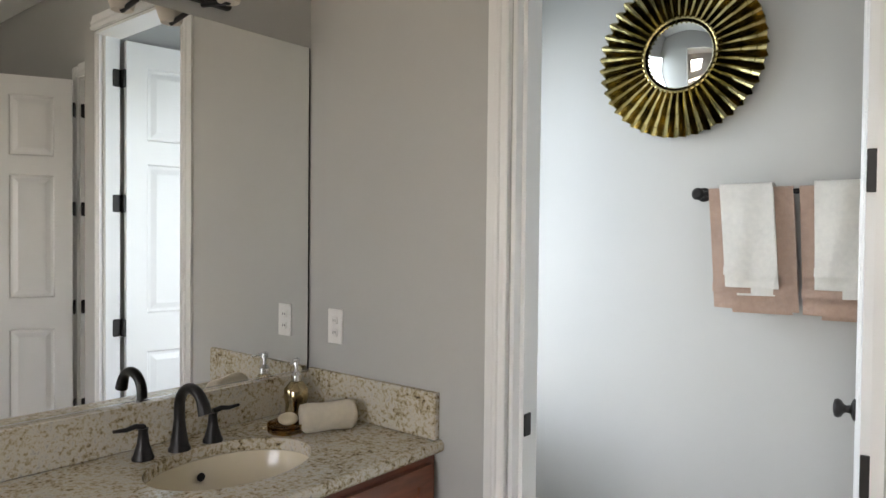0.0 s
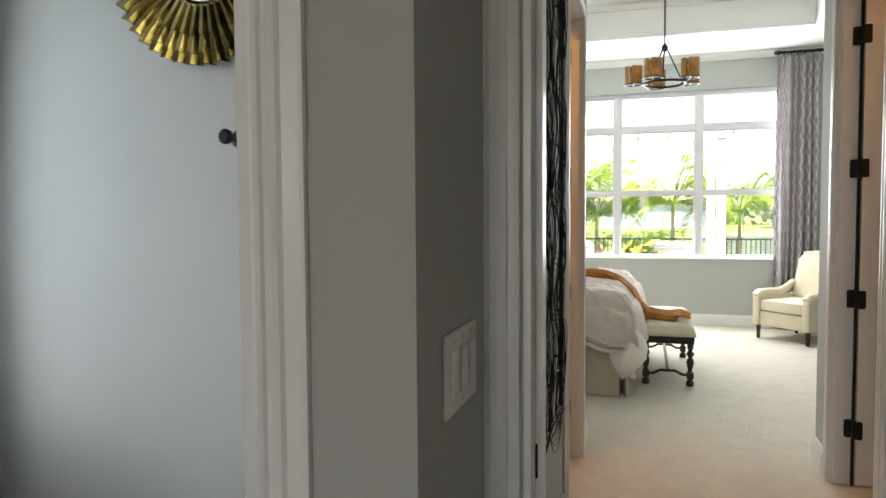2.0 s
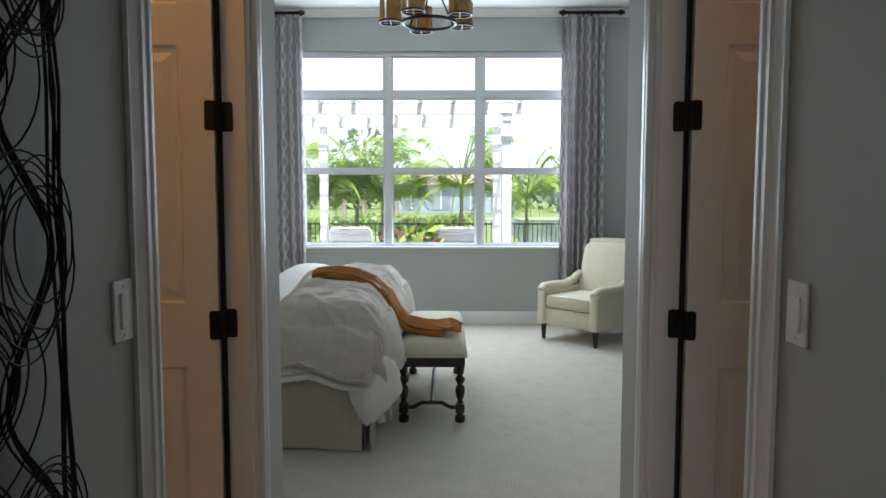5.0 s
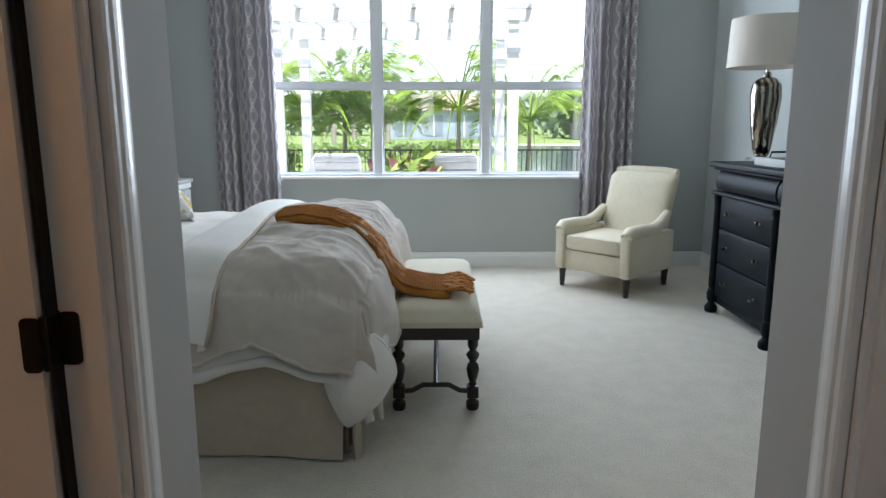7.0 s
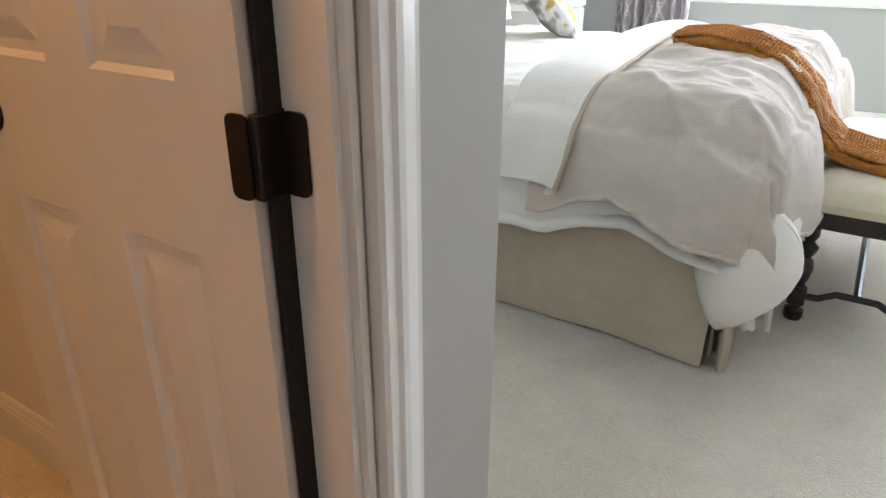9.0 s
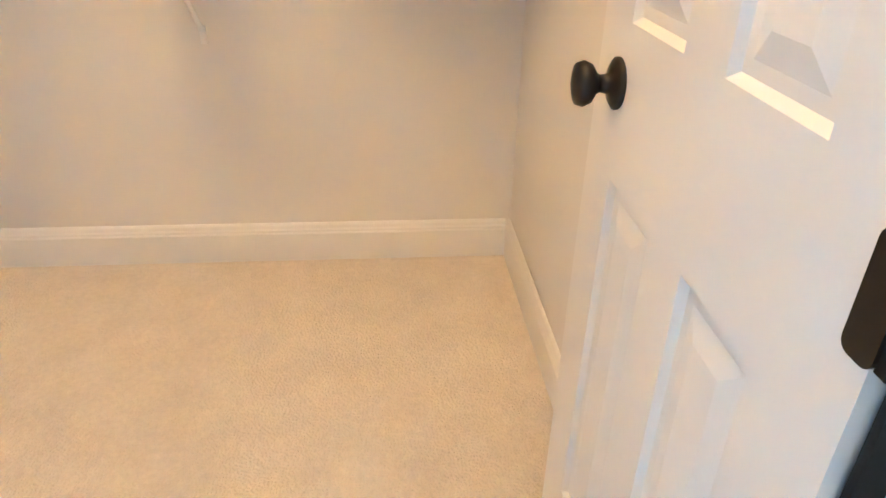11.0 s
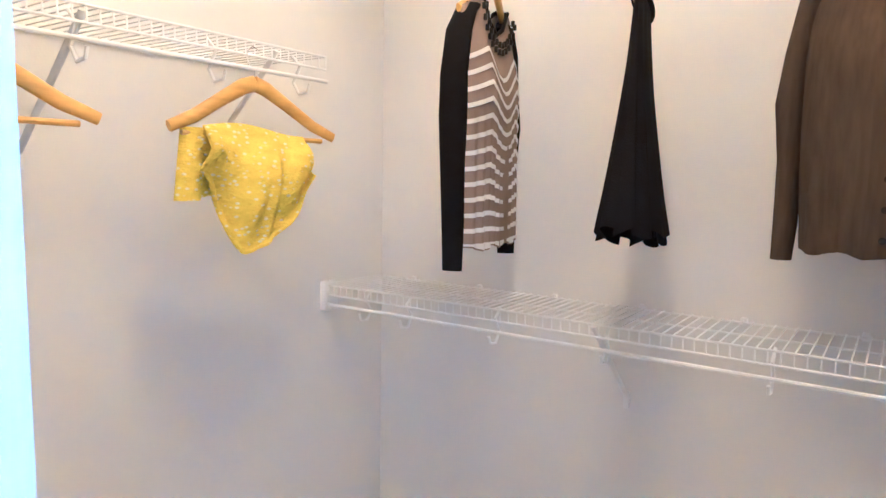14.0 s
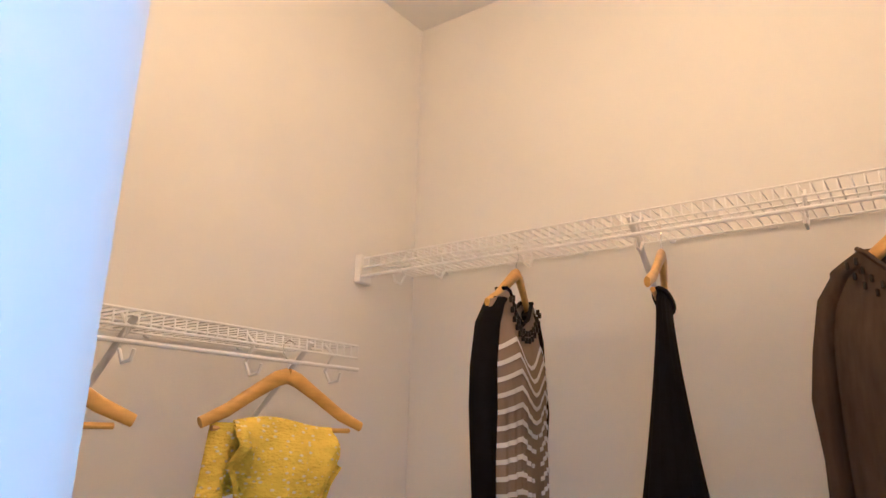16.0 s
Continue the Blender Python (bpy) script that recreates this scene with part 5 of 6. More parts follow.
def cover(x0, xe, yd0, yd1, zt, R, over, wr, seed, zmin=0.05, sag=0.25, hem=0.0, puff=0.0):
    """Bedding: a cloth from x0 to the foot and over both sides. Wrinkle height wr."""
    La = xe - x0 + over[0]
    Lb0, Lb1 = over[1], over[2]
    yc = (yd0 + yd1) / 2
    half = (yd1 - yd0) / 2
    def f(u, v):
        a = x0 + u * La
        lb = Lb0 * (1 + hem * (0.9 * smoothstep(0.0, 0.24, a) - 0.9 * math.exp(-((a + 0.14) / 0.09) ** 2) + 0.35 * math.sin(a * 13) + 0.25 * math.sin(a * 31)))
        b = -half - lb + v * (2 * half + lb + Lb1)
        edge_wave = 0.05 * wig(a * 2.1, b * 1.7, seed)
        x, dz1 = bend(a, xe, R)
        yy, dz2 = bend(abs(b), half, R)
        near = b < 0
        crown = 0.050 * max(0, 1 - (abs(b) / half) ** 2) * max(0, min(1, (xe + 0.1 - x) / 0.5))
        corner = smoothstep(0, 0.2, min(dz1, dz2)) if near else 0
        drop = max(dz1, dz2) + (0.22 + sag * corner) * min(dz1, dz2)
        hang = min(1, drop / 0.3)
        out = 0.035 * hang * math.sin(a * 11 + 2 * wig(a, b, seed) * 3) + 0.05 * hang
        y = yy + (out if dz2 > 0.1 else 0)
        x += (0.03 * hang * math.sin(b * 9 + seed) + 0.04 * hang) if dz1 > 0.1 else 0
        ridge = 1 - 2 * abs(wig(a * 4.5 + 1.5 * b, b * 7 + a, seed + 9))
        ridge2 = 1 - 2 * abs(wig(a * 11 - 3 * b, b * 13, seed + 4))
        fold = max(0, 1 - 2.4 * abs(wig(a * 1.5 + 2.0 * b, a * 3.4 - b * 1.6, seed + 1))) ** 2
        fold2 = max(0, 1 - 2.8 * abs(wig(a * 2.3 - 1.2 * b, b * 4.2 + a, seed + 6))) ** 2
        w = wr * smoothstep(x0 - 0.02, x0 + 0.22, a) * (0.42 * fold + 0.34 * fold2 + 0.08 * ridge * ridge + 0.10 * ridge2 + 0.55 * wig(a * 2.2 + b, b * 5.5, seed) + 0.20 * wig(a * 7 + 2 * b, b * 15, seed + 3) + 0.12 * wig(a * 17, b * 30, seed + 5))
        z = zt + crown - drop * (1 + edge_wave) + w + puff * smoothstep(x0, x0 + 0.3, a) * (1 - smoothstep(0, 0.1, drop))
        x -= 0.05 * corner
        y -= 0.06 * corner
        return (x, yc + (-y if near else y), max(zmin, z))
    return f


def bed():
    b = thing("bed", "king bed with a taupe pleated linen skirt", "bed")
    part("box_spring", boxes((-1.93, 0.14, 1.19, 3.08, 0.06, 0.36)), LINEN_W, b)
    part("mattress", boxes((-1.93, 0.15, 1.19, 3.08, 0.36, 0.70), bevel=0.05, seg=3), LINEN_W, b)
    def near(u, v):
        x = -1.93 + 2.09 * u
        return (x, 1.178 - 0.022 * v + 0.006 * math.sin(x * 6) * v - 0.05 * v * smoothstep(0.84, 1.0, u), 0.38 - 0.372 * v)
    def far(u, v):
        x = -1.93 + 2.09 * u
        return (x, 3.092 + 0.02 * v, 0.38 - 0.37 * v)
    def foot(u, v):
        y = 1.17 + 1.93 * u
        return (0.155 + 0.03 * v + 0.012 * math.sin(y * 14) * v, y, 0.38 - 0.365 * v)
    for g in (near, far, foot):
        part("bed_skirt", sheet(g, 60, 8, 0.006), SKIRT, b, "taupe linen bed skirt", 70)
    part("skirt_pleat", sheet(lambda u, v: (0.165 + 0.06 * u, 1.17 + 0.06 * math.sin(u * 6), 0.38 - 0.37 * v), 14, 6, 0.004), SKIRT, b, smooth=70)
    part("headboard", boxes((-1.995, -1.93, 1.12, 3.15, 0.0, 1.35), bevel=0.02, seg=2), CREAM, b)


bed()
def bedding(name, label, cat, f, nu, nv, material, r):
    t = thing(name, label, cat)
    part("cloth", sheet(f, nu, nv), material, t, smooth=180)
    part("side_hem", tubes(([f(k / 60, 0) for k in range(61)], [r * (1 + 0.5 * wig(k * 0.23, r * 90)) for k in range(61)], 10)), material, t, smooth=70)
    part("foot_hem", tubes(([f(1, k / 90) for k in range(91)], [r * (1 + 0.5 * wig(k * 0.2, r * 50)) for k in range(91)], 10)), material, t, smooth=70)
    return t


comforter = bedding("comforter", "white cotton comforter hanging below the grey duvet", "comforter", cover(-1.55, EX + 0.05, EY0 - 0.03, EY1 + 0.02, 0.708, 0.16, (0.39, 0.28, 0.30), 0.022, 2.0, sag=0.12, hem=0.08), 130, 170, LINEN_W, 0.020)
bedding("duvet", "rumpled grey linen duvet spread over the foot of the bed", "duvet", cover(-0.40, EX + 0.08, EY0 - 0.07, EY1 + 0.06, 0.742, 0.20, (0.30, 0.225, 0.22), 0.042, 7.0, sag=0.40, hem=0.16, puff=0.022), 190, 250, LINEN_G, 0.008)


def corner_fold():
    """The comforter's foot corner hanging as one soft, rounded fold."""
    def g(u, v):
        a, q = u * 2 * math.pi, v
        r = math.sin(math.pi * min(1, 0.04 + 0.94 * q)) ** 0.6
        x = 0.232 + 0.128 * r * math.cos(a) - 0.02 * q + 0.012 * math.sin(3 * a + 5 * q)
        y = 1.160 + 0.125 * r * math.sin(a) - 0.012 * q + 0.010 * wig(a, q * 4, 3)
        return (x, y, 0.50 - 0.35 * q + 0.03 * math.cos(a) * q)
    part("corner_fold", sheet(g, 40, 30), LINEN_W, comforter, smooth=180)


corner_fold()


def fold_band():
    """The white comforter turned back on itself: a soft roll across the bed with a sewn edge lying on the duvet."""
    f = cover(-0.40, EX + 0.07, EY0 - 0.06, EY1 + 0.06, 0.762, 0.20, (0.30, 0.20, 0.20), 0.0, 7.0)
    t = thing("folded_comforter", "white comforter edge folded back over the grey duvet", "comforter")
    def g(u, v):
        p = Vector(f(0.0, u))
        a = v * 2 * math.pi
        n = Vector((0, -0.55 if u < 0.14 else (0.55 if u > 0.86 else 0), 1)).normalized()
        w = 0.105 + 0.02 * math.sin(u * 9) + 0.012 * wig(u * 14, 1.0)
        return p + Vector((-0.02 + w * math.cos(a) + 0.03 * math.sin(u * 6), 0, 0)) + n * ((0.030 + 0.008 * wig(u * 11, 4.0)) * math.sin(a) + 0.004)
    part("roll", sheet(g, 130, 22), LINEN_W, t, smooth=180)
    part("sewn_edge", tubes(([g(k / 90, 0.02) for k in range(91)], 0.007, 8)), SKIRT, t, "grey piped edge", 70)


fold_band()


def pillow(name, at, rx, ry, rz, w, h, t, material, label):
    def f(u, v):
        a, b = 2 * u - 1, 2 * v - 1
        k = max(0, (1 - abs(a) ** 3.2)) ** 0.5 * max(0, (1 - abs(b) ** 3.2)) ** 0.5
        return (a * w / 2 * (1 - 0.06 * (1 - abs(b))), b * h / 2 * (1 - 0.06 * (1 - abs(a))), k * t / 2 + 0.006 * wig(a * 3, b * 3, w * 9))
    p = new(name)
    tagged(p, label, "pillow")
    p.matrix_world = pose(*at, rx, ry, rz)
    part("front", sheet(f, 26, 26), material, p, smooth=180)
    part("back", sheet(lambda u, v: (f(u, v)[0], f(u, v)[1], -f(u, v)[2]), 26, 26), material, p, smooth=180)
    part("piping", tubes(([f(*q) for q in [(k / 10, 0) for k in range(10)] + [(1, k / 10) for k in range(10)] + [(1 - k / 10, 1) for k in range(10)] + [(0, 1 - k / 10) for k in range(10)]], 0.006, 6, True)), material, p)


for y in (1.65, 2.65):
    pillow("bed_pillow", (-1.62, y, 0.99), 0, 62, 0, 0.5, 0.8, 0.2, LINEN_W, "white pillow leaning on the headboard")
pillow("throw_pillow", (-1.0, 2.40, 0.915), 0, 44, 24, 0.42, 0.46, 0.15, PILLOWFAB, "floral throw pillow in grey, white and yellow")
pillow("throw_pillow", (-1.22, 1.70, 0.97), 0, 60, -6, 0.46, 0.5, 0.16, LINEN_W, "plain white throw pillow on the bed")


def throw():
    t = thing("throw_blanket", "mustard knitted throw trailing from the bed onto the bench", "blanket")
    P = [(-0.23, 2.00, 0.838), (-0.10, 2.00, 0.848), (0.02, 1.98, 0.832), (0.14, 1.96, 0.785), (0.24, 1.94, 0.695), (0.29, 1.93, 0.60), (0.36, 1.91, 0.535), (0.46, 1.89, 0.515), (0.58, 1.87, 0.508)]
    pts = []
    for k in range(len(P) - 1):
        for j in range(5):
            q = j / 5
            pts.append(Vector(P[k]).lerp(Vector(P[k + 1]), q))
    pts.append(Vector(P[-1]))
    bm = bmesh.new()
    for off, r, zz in ((-0.150, 0.044, -0.004), (-0.090, 0.050, 0.004), (-0.030, 0.052, 0.006), (0.030, 0.052, 0.006), (0.090, 0.046, 0.002)):
        tube(bm, [p + Vector((0.01 * off, off + 0.008 * math.sin(k * 0.8 + off * 40), zz)) for k, p in enumerate(pts)], [r * (0.9 + 0.12 * math.sin(k * 1.1 + off * 60)) for k in range(len(pts))], 12, False, 0.62)
    bmesh.ops.recalc_face_normals(bm, faces=bm.faces[:])
    part("knit_body", bm, KNIT, t, smooth=80)
    bm = bmesh.new()
    for off in (-0.165, -0.125, -0.090, -0.050, -0.010, 0.030, 0.070, 0.105):
        run = [p + Vector((0, off, 0.034 - 0.008 * abs(off + 0.03) / 0.1)) for p in pts]
        for k in range(len(run) - 1):
            for q in (0.0, 0.5):
                c = run[k].lerp(run[k + 1], q)
                d = (run[k + 1] - run[k]).normalized()
                for sy in (-1, 1):
                    tube(bm, [c + Vector((0, sy * 0.018, -0.004)), c + d * 0.012 + Vector((0, 0.002 * sy, 0.004))], [0.006, 0.0075], 5)
    part("stitches", bm, KNIT, t, smooth=70)
    rnd = random.Random(8)
    bm = bmesh.new()
    for k in range(30):
        y = 1.700 + 0.28 * k / 29
        a = rnd.uniform(-0.9, 0.7)
        L = 0.085 + rnd.uniform(0, 0.045)
        p = Vector((0.555 + 0.03 * math.sin(k * 0.9), y, 0.526))
        pts = [p, p + Vector((0.03, 0.012 * a, 0.014)), p + Vector((L * 0.6, 0.03 * a, 0.010 + rnd.uniform(0, 0.014))), p + Vector((L, 0.055 * a, rnd.uniform(-0.008, 0.010)))]
        tube(bm, pts, [0.009, 0.011, 0.008, 0.007], 6)
    part("fringe", bm, KNIT, t, smooth=70)


throw()


def bench():
    b = thing("bench", "cream upholstered bench with turned dark wood legs", "bench", (0.515, 2.15, 0))
    hx, hy = 0.195, 0.58
    def f(u, v):
        a, c = 2 * u - 1, 2 * v - 1
        k = (1 - abs(a) ** 8) * (1 - abs(c) ** 10)
        return (a * (hx + 0.012), c * (hy + 0.012), 0.418 + 0.072 * max(0, k) ** 0.45 + 0.012 * max(0, (1 - a * a) * (1 - c * c)))
    part("cushion", sheet(f, 30, 44), CREAM, b, smooth=180)
    part("cushion_side", boxes((-hx - 0.011, hx + 0.011, -hy - 0.011, hy + 0.011, 0.395, 0.425), bevel=0.006), CREAM, b)
    part("piping", tubes(([(-hx - 0.013, -hy - 0.013, 0.397), (hx + 0.013, -hy - 0.013, 0.397), (hx + 0.013, hy + 0.013, 0.397), (-hx - 0.013, hy + 0.013, 0.397)], 0.004, 6, True)), CREAM, b)
    part("apron", boxes((-hx, hx, -hy, -hy + 0.025, 0.335, 0.395), (-hx, hx, hy - 0.025, hy, 0.335, 0.395), (-hx, -hx + 0.025, -hy + 0.025, hy - 0.025, 0.335, 0.395), (hx - 0.025, hx, -hy + 0.025, hy - 0.025, 0.335, 0.395)), EBONY, b, smooth=None)
    prof = [(0.026, 0), (0.030, 0.01), (0.030, 0.035), (0.018, 0.045), (0.018, 0.055), (0.014, 0.115), (0.020, 0.12), (0.014, 0.13), (0.022, 0.15), (0.030, 0.19), (0.024, 0.215), (0.014, 0.225), (0.028, 0.25), (0.030, 0.262), (0.014, 0.28), (0.018, 0.288), (0.024, 0.30), (0.024, 0.335)]
    for sx in (-1, 1):
        for sy in (-1, 1):
            x, y = sx * (hx - 0.028), sy * (hy - 0.028)
            l = part("leg", lathe(prof, 20, (x, y, 0)), EBONY, b, "turned dark wood leg")
            part("block", boxes((x - 0.026, x + 0.026, y - 0.026, y + 0.026, 0.058, 0.112), bevel=0.003), EBONY, l)
    for sy in (-1, 1):
        y = sy * (hy - 0.028)
        part("stretcher", tubes(([(-hx + 0.03, y, 0.085), (-hx * 0.55, y, 0.088), (-hx * 0.3, y, 0.115), (hx * 0.3, y, 0.115), (hx * 0.55, y, 0.088), (hx - 0.03, y, 0.085)], 0.012, 8)), EBONY, b)
    part("long_stretcher", tubes(([(0, -hy + 0.03, 0.115), (0, hy - 0.03, 0.115)], 0.013, 8)), EBONY, b)


bench()


# ---- armchair ----
def armchair():
    c = thing("armchair", "cream upholstered armchair with tapered dark legs in the corner", "armchair", (1.946, 3.985, 0), -47)
    for x, y in ((-0.29, -0.31), (0.29, -0.31), (-0.27, 0.29), (0.27, 0.29)):
        part("leg", lathe([(0.022, 0), (0.034, 0.15)], 4, (x, y, 0)), EBONY, c, smooth=None)
    part("seat_base", boxes((-0.255, 0.255, -0.335, 0.30, 0.145, 0.30), bevel=0.012, seg=2), CREAM, c)
    part("seat_cushion", boxes((-0.25, 0.25, -0.35, 0.20, 0.305, 0.425), bevel=0.035, seg=4), CREAM, c, smooth=60)
    part("cushion_piping", tubes(([(-0.205, -0.345, 0.412), (0.235, -0.345, 0.412), (0.235, 0.18, 0.415), (-0.205, 0.18, 0.415)], 0.005, 6, True)), CREAM, c)
    def back(u, v):
        a = u * 2 * math.pi
        z = 0.30 + 0.60 * v
        w = 0.275 + 0.025 * v
        t = 0.085 - 0.02 * v
        yc = 0.23 + 0.16 * v ** 1.3
        if v > 0.9:
            q = (v - 0.9) / 0.1
            w -= 0.05 * q * q
            t *= 1 - 0.75 * q * q
            yc += 0.02 * q
        cx, sy = math.cos(a), math.sin(a)
        return (w * (abs(cx) ** 0.45) * (1 if cx >= 0 else -1), yc + t * (abs(sy) ** 0.6) * (1 if sy >= 0 else -1), z)
    bm = sheet(back, 48, 24)
    bmesh.ops.holes_fill(bm, edges=[e for e in bm.edges if len(e.link_faces) == 1])
    part("backrest", bm, CREAM, c, smooth=60)
    part("back_roll", tubes(([(-0.27, 0.415, 0.885), (-0.15, 0.415, 0.895), (0.15, 0.415, 0.895), (0.27, 0.415, 0.885)], [0.035, 0.04, 0.04, 0.035], 14)), CREAM, c, smooth=60)
    for sx in (-1, 1):
        part("arm_panel", boxes((sx * 0.25, sx * 0.335, -0.36, 0.30, 0.145, 0.46), bevel=0.02, seg=3), CREAM, c, smooth=60)
        pts = [(sx * 0.298, -0.35, 0.455), (sx * 0.298, -0.30, 0.487), (sx * 0.300, -0.15, 0.490), (sx * 0.300, 0.02, 0.485), (sx * 0.296, 0.14, 0.520), (sx * 0.29, 0.25, 0.59)]
        part("arm", tubes((pts, [0.045, 0.055, 0.055, 0.052, 0.046, 0.036], 16, False, 0.85)), CREAM, c, smooth=60)


armchair()


# ---- dresser ----
def dresser():
    d = thing("dresser", "distressed black dresser with six drawers and turned posts", "dresser", (0, 0, 0))
    x0, x1, y0, y1 = 2.40, 2.905, 1.58, 3.22
    ym = (y0 + y1) / 2
    part("body", boxes((x0 + 0.03, x1, y0 + 0.02, y1 - 0.02, 0.09, 0.83)), DRESSER, d, smooth=None)
    part("plinth", boxes((x0 + 0.02, x1, y0 + 0.03, y1 - 0.03, 0.07, 0.12), bevel=0.006), DRESSER, d)
    for a, b in ((y0 - 0.0, ym - 0.012), (ym + 0.012, y1)):
        bm = bmesh.new()
        prof = [(0.0, 0.835), (-0.045, 0.845), (-0.060, 0.88), (-0.055, 0.93), (-0.035, 0.97), (-0.01, 0.985), (0.2, 0.985), (0.2, 0.835)]
        rings = [[bm.verts.new((x0 + 0.05 + p, y, z)) for p, z in prof] for y in (a, b)]
        for k in range(len(prof)):
            bm.faces.new((rings[0][k], rings[0][(k + 1) % 8], rings[1][(k + 1) % 8], rings[1][k]))
        bm.faces.new(rings[0]), bm.faces.new(rings[1][::-1])
        bmesh.ops.recalc_face_normals(bm, faces=bm.faces[:])
        part("frieze_drawer", bm, DRESSER, d, smooth=50)
    part("frieze_body", boxes((x0 + 0.06, x1, y0 + 0.012, y1 - 0.012, 0.831, 0.984)), DRESSER, d, smooth=None)
    part("waist_molding", boxes((x0 - 0.03, x1, y0 - 0.015, y1 + 0.015, 0.812, 0.834), bevel=0.008, seg=2), DRESSER, d)
    part("top", boxes((x0 - 0.045, x1 + 0.005, y0 - 0.04, y1 + 0.04, 0.992, 1.03), bevel=0.010, seg=3), DRESSER, d)
    part("top_molding", boxes((x0 - 0.02, x1, y0 - 0.02, y1 + 0.02, 0.975, 0.992), bevel=0.006), DRESSER, d)
    for a, b in ((y0 + 0.07, ym - 0.05), (ym + 0.05, y1 - 0.07)):
        for z0, z1 in ((0.125, 0.355), (0.365, 0.585), (0.595, 0.805)):
            w = part("drawer", boxes((x0 + 0.005, x0 + 0.035, a, b, z0, z1), bevel=0.006, seg=2), DRESSER, d)
            for q in (0.2, 0.8):
                part("knob", lathe([(0.005, -0.032), (0.014, -0.030), (0.016, -0.020), (0.006, -0.010), (0.011, -0.004), (0.011, 0.0)], 14, (x0 + 0.006, a + (b - a) * q, (z0 + z1) / 2), "x"), PEWTER, w, "dark metal knob")
    prof = [(0.034, 0), (0.042, 0.012), (0.042, 0.04), (0.026, 0.06), (0.020, 0.07), (0.030, 0.09), (0.034, 0.13), (0.026, 0.16), (0.018, 0.165), (0.026, 0.185), (0.024, 0.5), (0.022, 0.74), (0.028, 0.75), (0.022, 0.765), (0.028, 0.785), (0.028, 0.812)]
    for y in (y0 + 0.03, ym, y1 - 0.03):
        part("post", lathe(prof, 18, (x0 + 0.005, y, 0)), DRESSER, d, "turned black column")
    for y in (y0 + 0.04, y1 - 0.04):
        part("foot", lathe([(0.03, 0), (0.04, 0.02), (0.03, 0.07)], 14, (x1 - 0.05, y, 0)), DRESSER, d)


dresser()


def table_lamp(name, at, h, r, label, body, shade_r, sx=1.0):
    l = thing(name, label, "lamp", at)
    part("base", boxes((-0.07, 0.07, -0.07, 0.07, 0, 0.03), bevel=0.006), CHROME, l)
    part("body", lathe([(0.03, 0.03), (0.045, 0.045), (0.055, 0.08), (r * 0.85, h * 0.45), (r, h * 0.72), (r * 0.93, h * 0.86), (r * 0.6, h * 0.93), (0.025, h * 0.95), (0.022, h)], 28), body, l, smooth=60)
    part("neck", lathe([(0.012, h), (0.012, h + 0.06)], 12), CHROME, l)
    s = part("shade", sheet(lambda u, v: (shade_r * sx * (1 - 0.05 * v) * math.cos(2 * math.pi * u), shade_r * (1 - 0.05 * v) * math.sin(2 * math.pi * u), h + 0.03 + 0.30 * v), 40, 2, 0.004), SHADE, l, "white fabric drum shade", 80)
    part("harp", tubes(([(0, 0, h + 0.05), (0, 0, h + 0.34)], 0.004, 6)), CHROME, s)
    part("finial", lathe([(0.006, h + 0.32), (0.010, h + 0.335), (0.004, h + 0.35)], 10), CHROME, s)
    return l


table_lamp("table_lamp", (2.64, 3.14, 1.03), 0.57, 0.095, "mercury-glass lamp with a white shade on the dresser", SWIRL, 0.25)


def serving_tray(at, rz, w, d, label):
    t = thing("serving_tray", label, "tray", at, rz)
    part("base", boxes((-w / 2, w / 2, -d / 2, d / 2, 0, 0.008)), SILVERPAINT, t, smooth=None)
    for b in ((-w / 2, -w / 2 + 0.012, -d / 2, d / 2), (w / 2 - 0.012, w / 2, -d / 2, d / 2), (-w / 2 + 0.012, w / 2 - 0.012, -d / 2, -d / 2 + 0.012), (-w / 2 + 0.012, w / 2 - 0.012, d / 2 - 0.012, d / 2)):
        part("rim", boxes((*b, 0.008, 0.045), bevel=0.002), SILVERPAINT, t)
    for s in (-1, 1):
        part("tray_handle", tubes(([(-0.06, s * (d / 2 - 0.006), 0.045), (-0.05, s * (d / 2 - 0.006), 0.075), (0.05, s * (d / 2 - 0.006), 0.075), (0.06, s * (d / 2 - 0.006), 0.045)], 0.006, 8)), BLACKMETAL, t)


serving_tray((2.62, 2.60, 1.03), 0, 0.30, 0.52, "silver wooden tray with iron handles on the dresser")


def mug(at, rz):
    m = thing("mug", "black glazed coffee mug on the silver tray", "mug", at, rz, "black mugs")
    part("cup", lathe([(0.032, 0), (0.040, 0.004), (0.042, 0.09), (0.039, 0.09), (0.037, 0.012), (0.01, 0.010)], 24), MUG, m)
    part("ear", tubes(([(0.040, 0, 0.075), (0.066, 0, 0.07), (0.070, 0, 0.045), (0.060, 0, 0.022), (0.040, 0, 0.018)], 0.006, 8)), MUG, m)


mug((2.60, 2.60, 1.038), -70)
mug((2.56, 2.42, 1.038), -80)
book = thing("folded_napkin", "white napkin folded on the silver tray", "napkin", (2.56, 2.74, 1.038))
part("cloth", boxes((-0.06, 0.06, -0.07, 0.07, 0, 0.014), bevel=0.005), LINEN_W, book)
jar = thing("glass_jar", "lidded silver jar on the dresser", "jar", (2.80, 2.52, 1.03))
part("pot", lathe([(0.03, 0), (0.05, 0.01), (0.055, 0.05), (0.035, 0.085)], 20), PEWTER, jar)
part("lid", lathe([(0.036, 0.086), (0.03, 0.10), (0.008, 0.11), (0.012, 0.125), (0.004, 0.13)], 18), CHROME, jar)
rm = thing("round_mirror", "round mirror in a ribbed silver frame above the dresser", "mirror", (2.915, 2.62, 1.62))
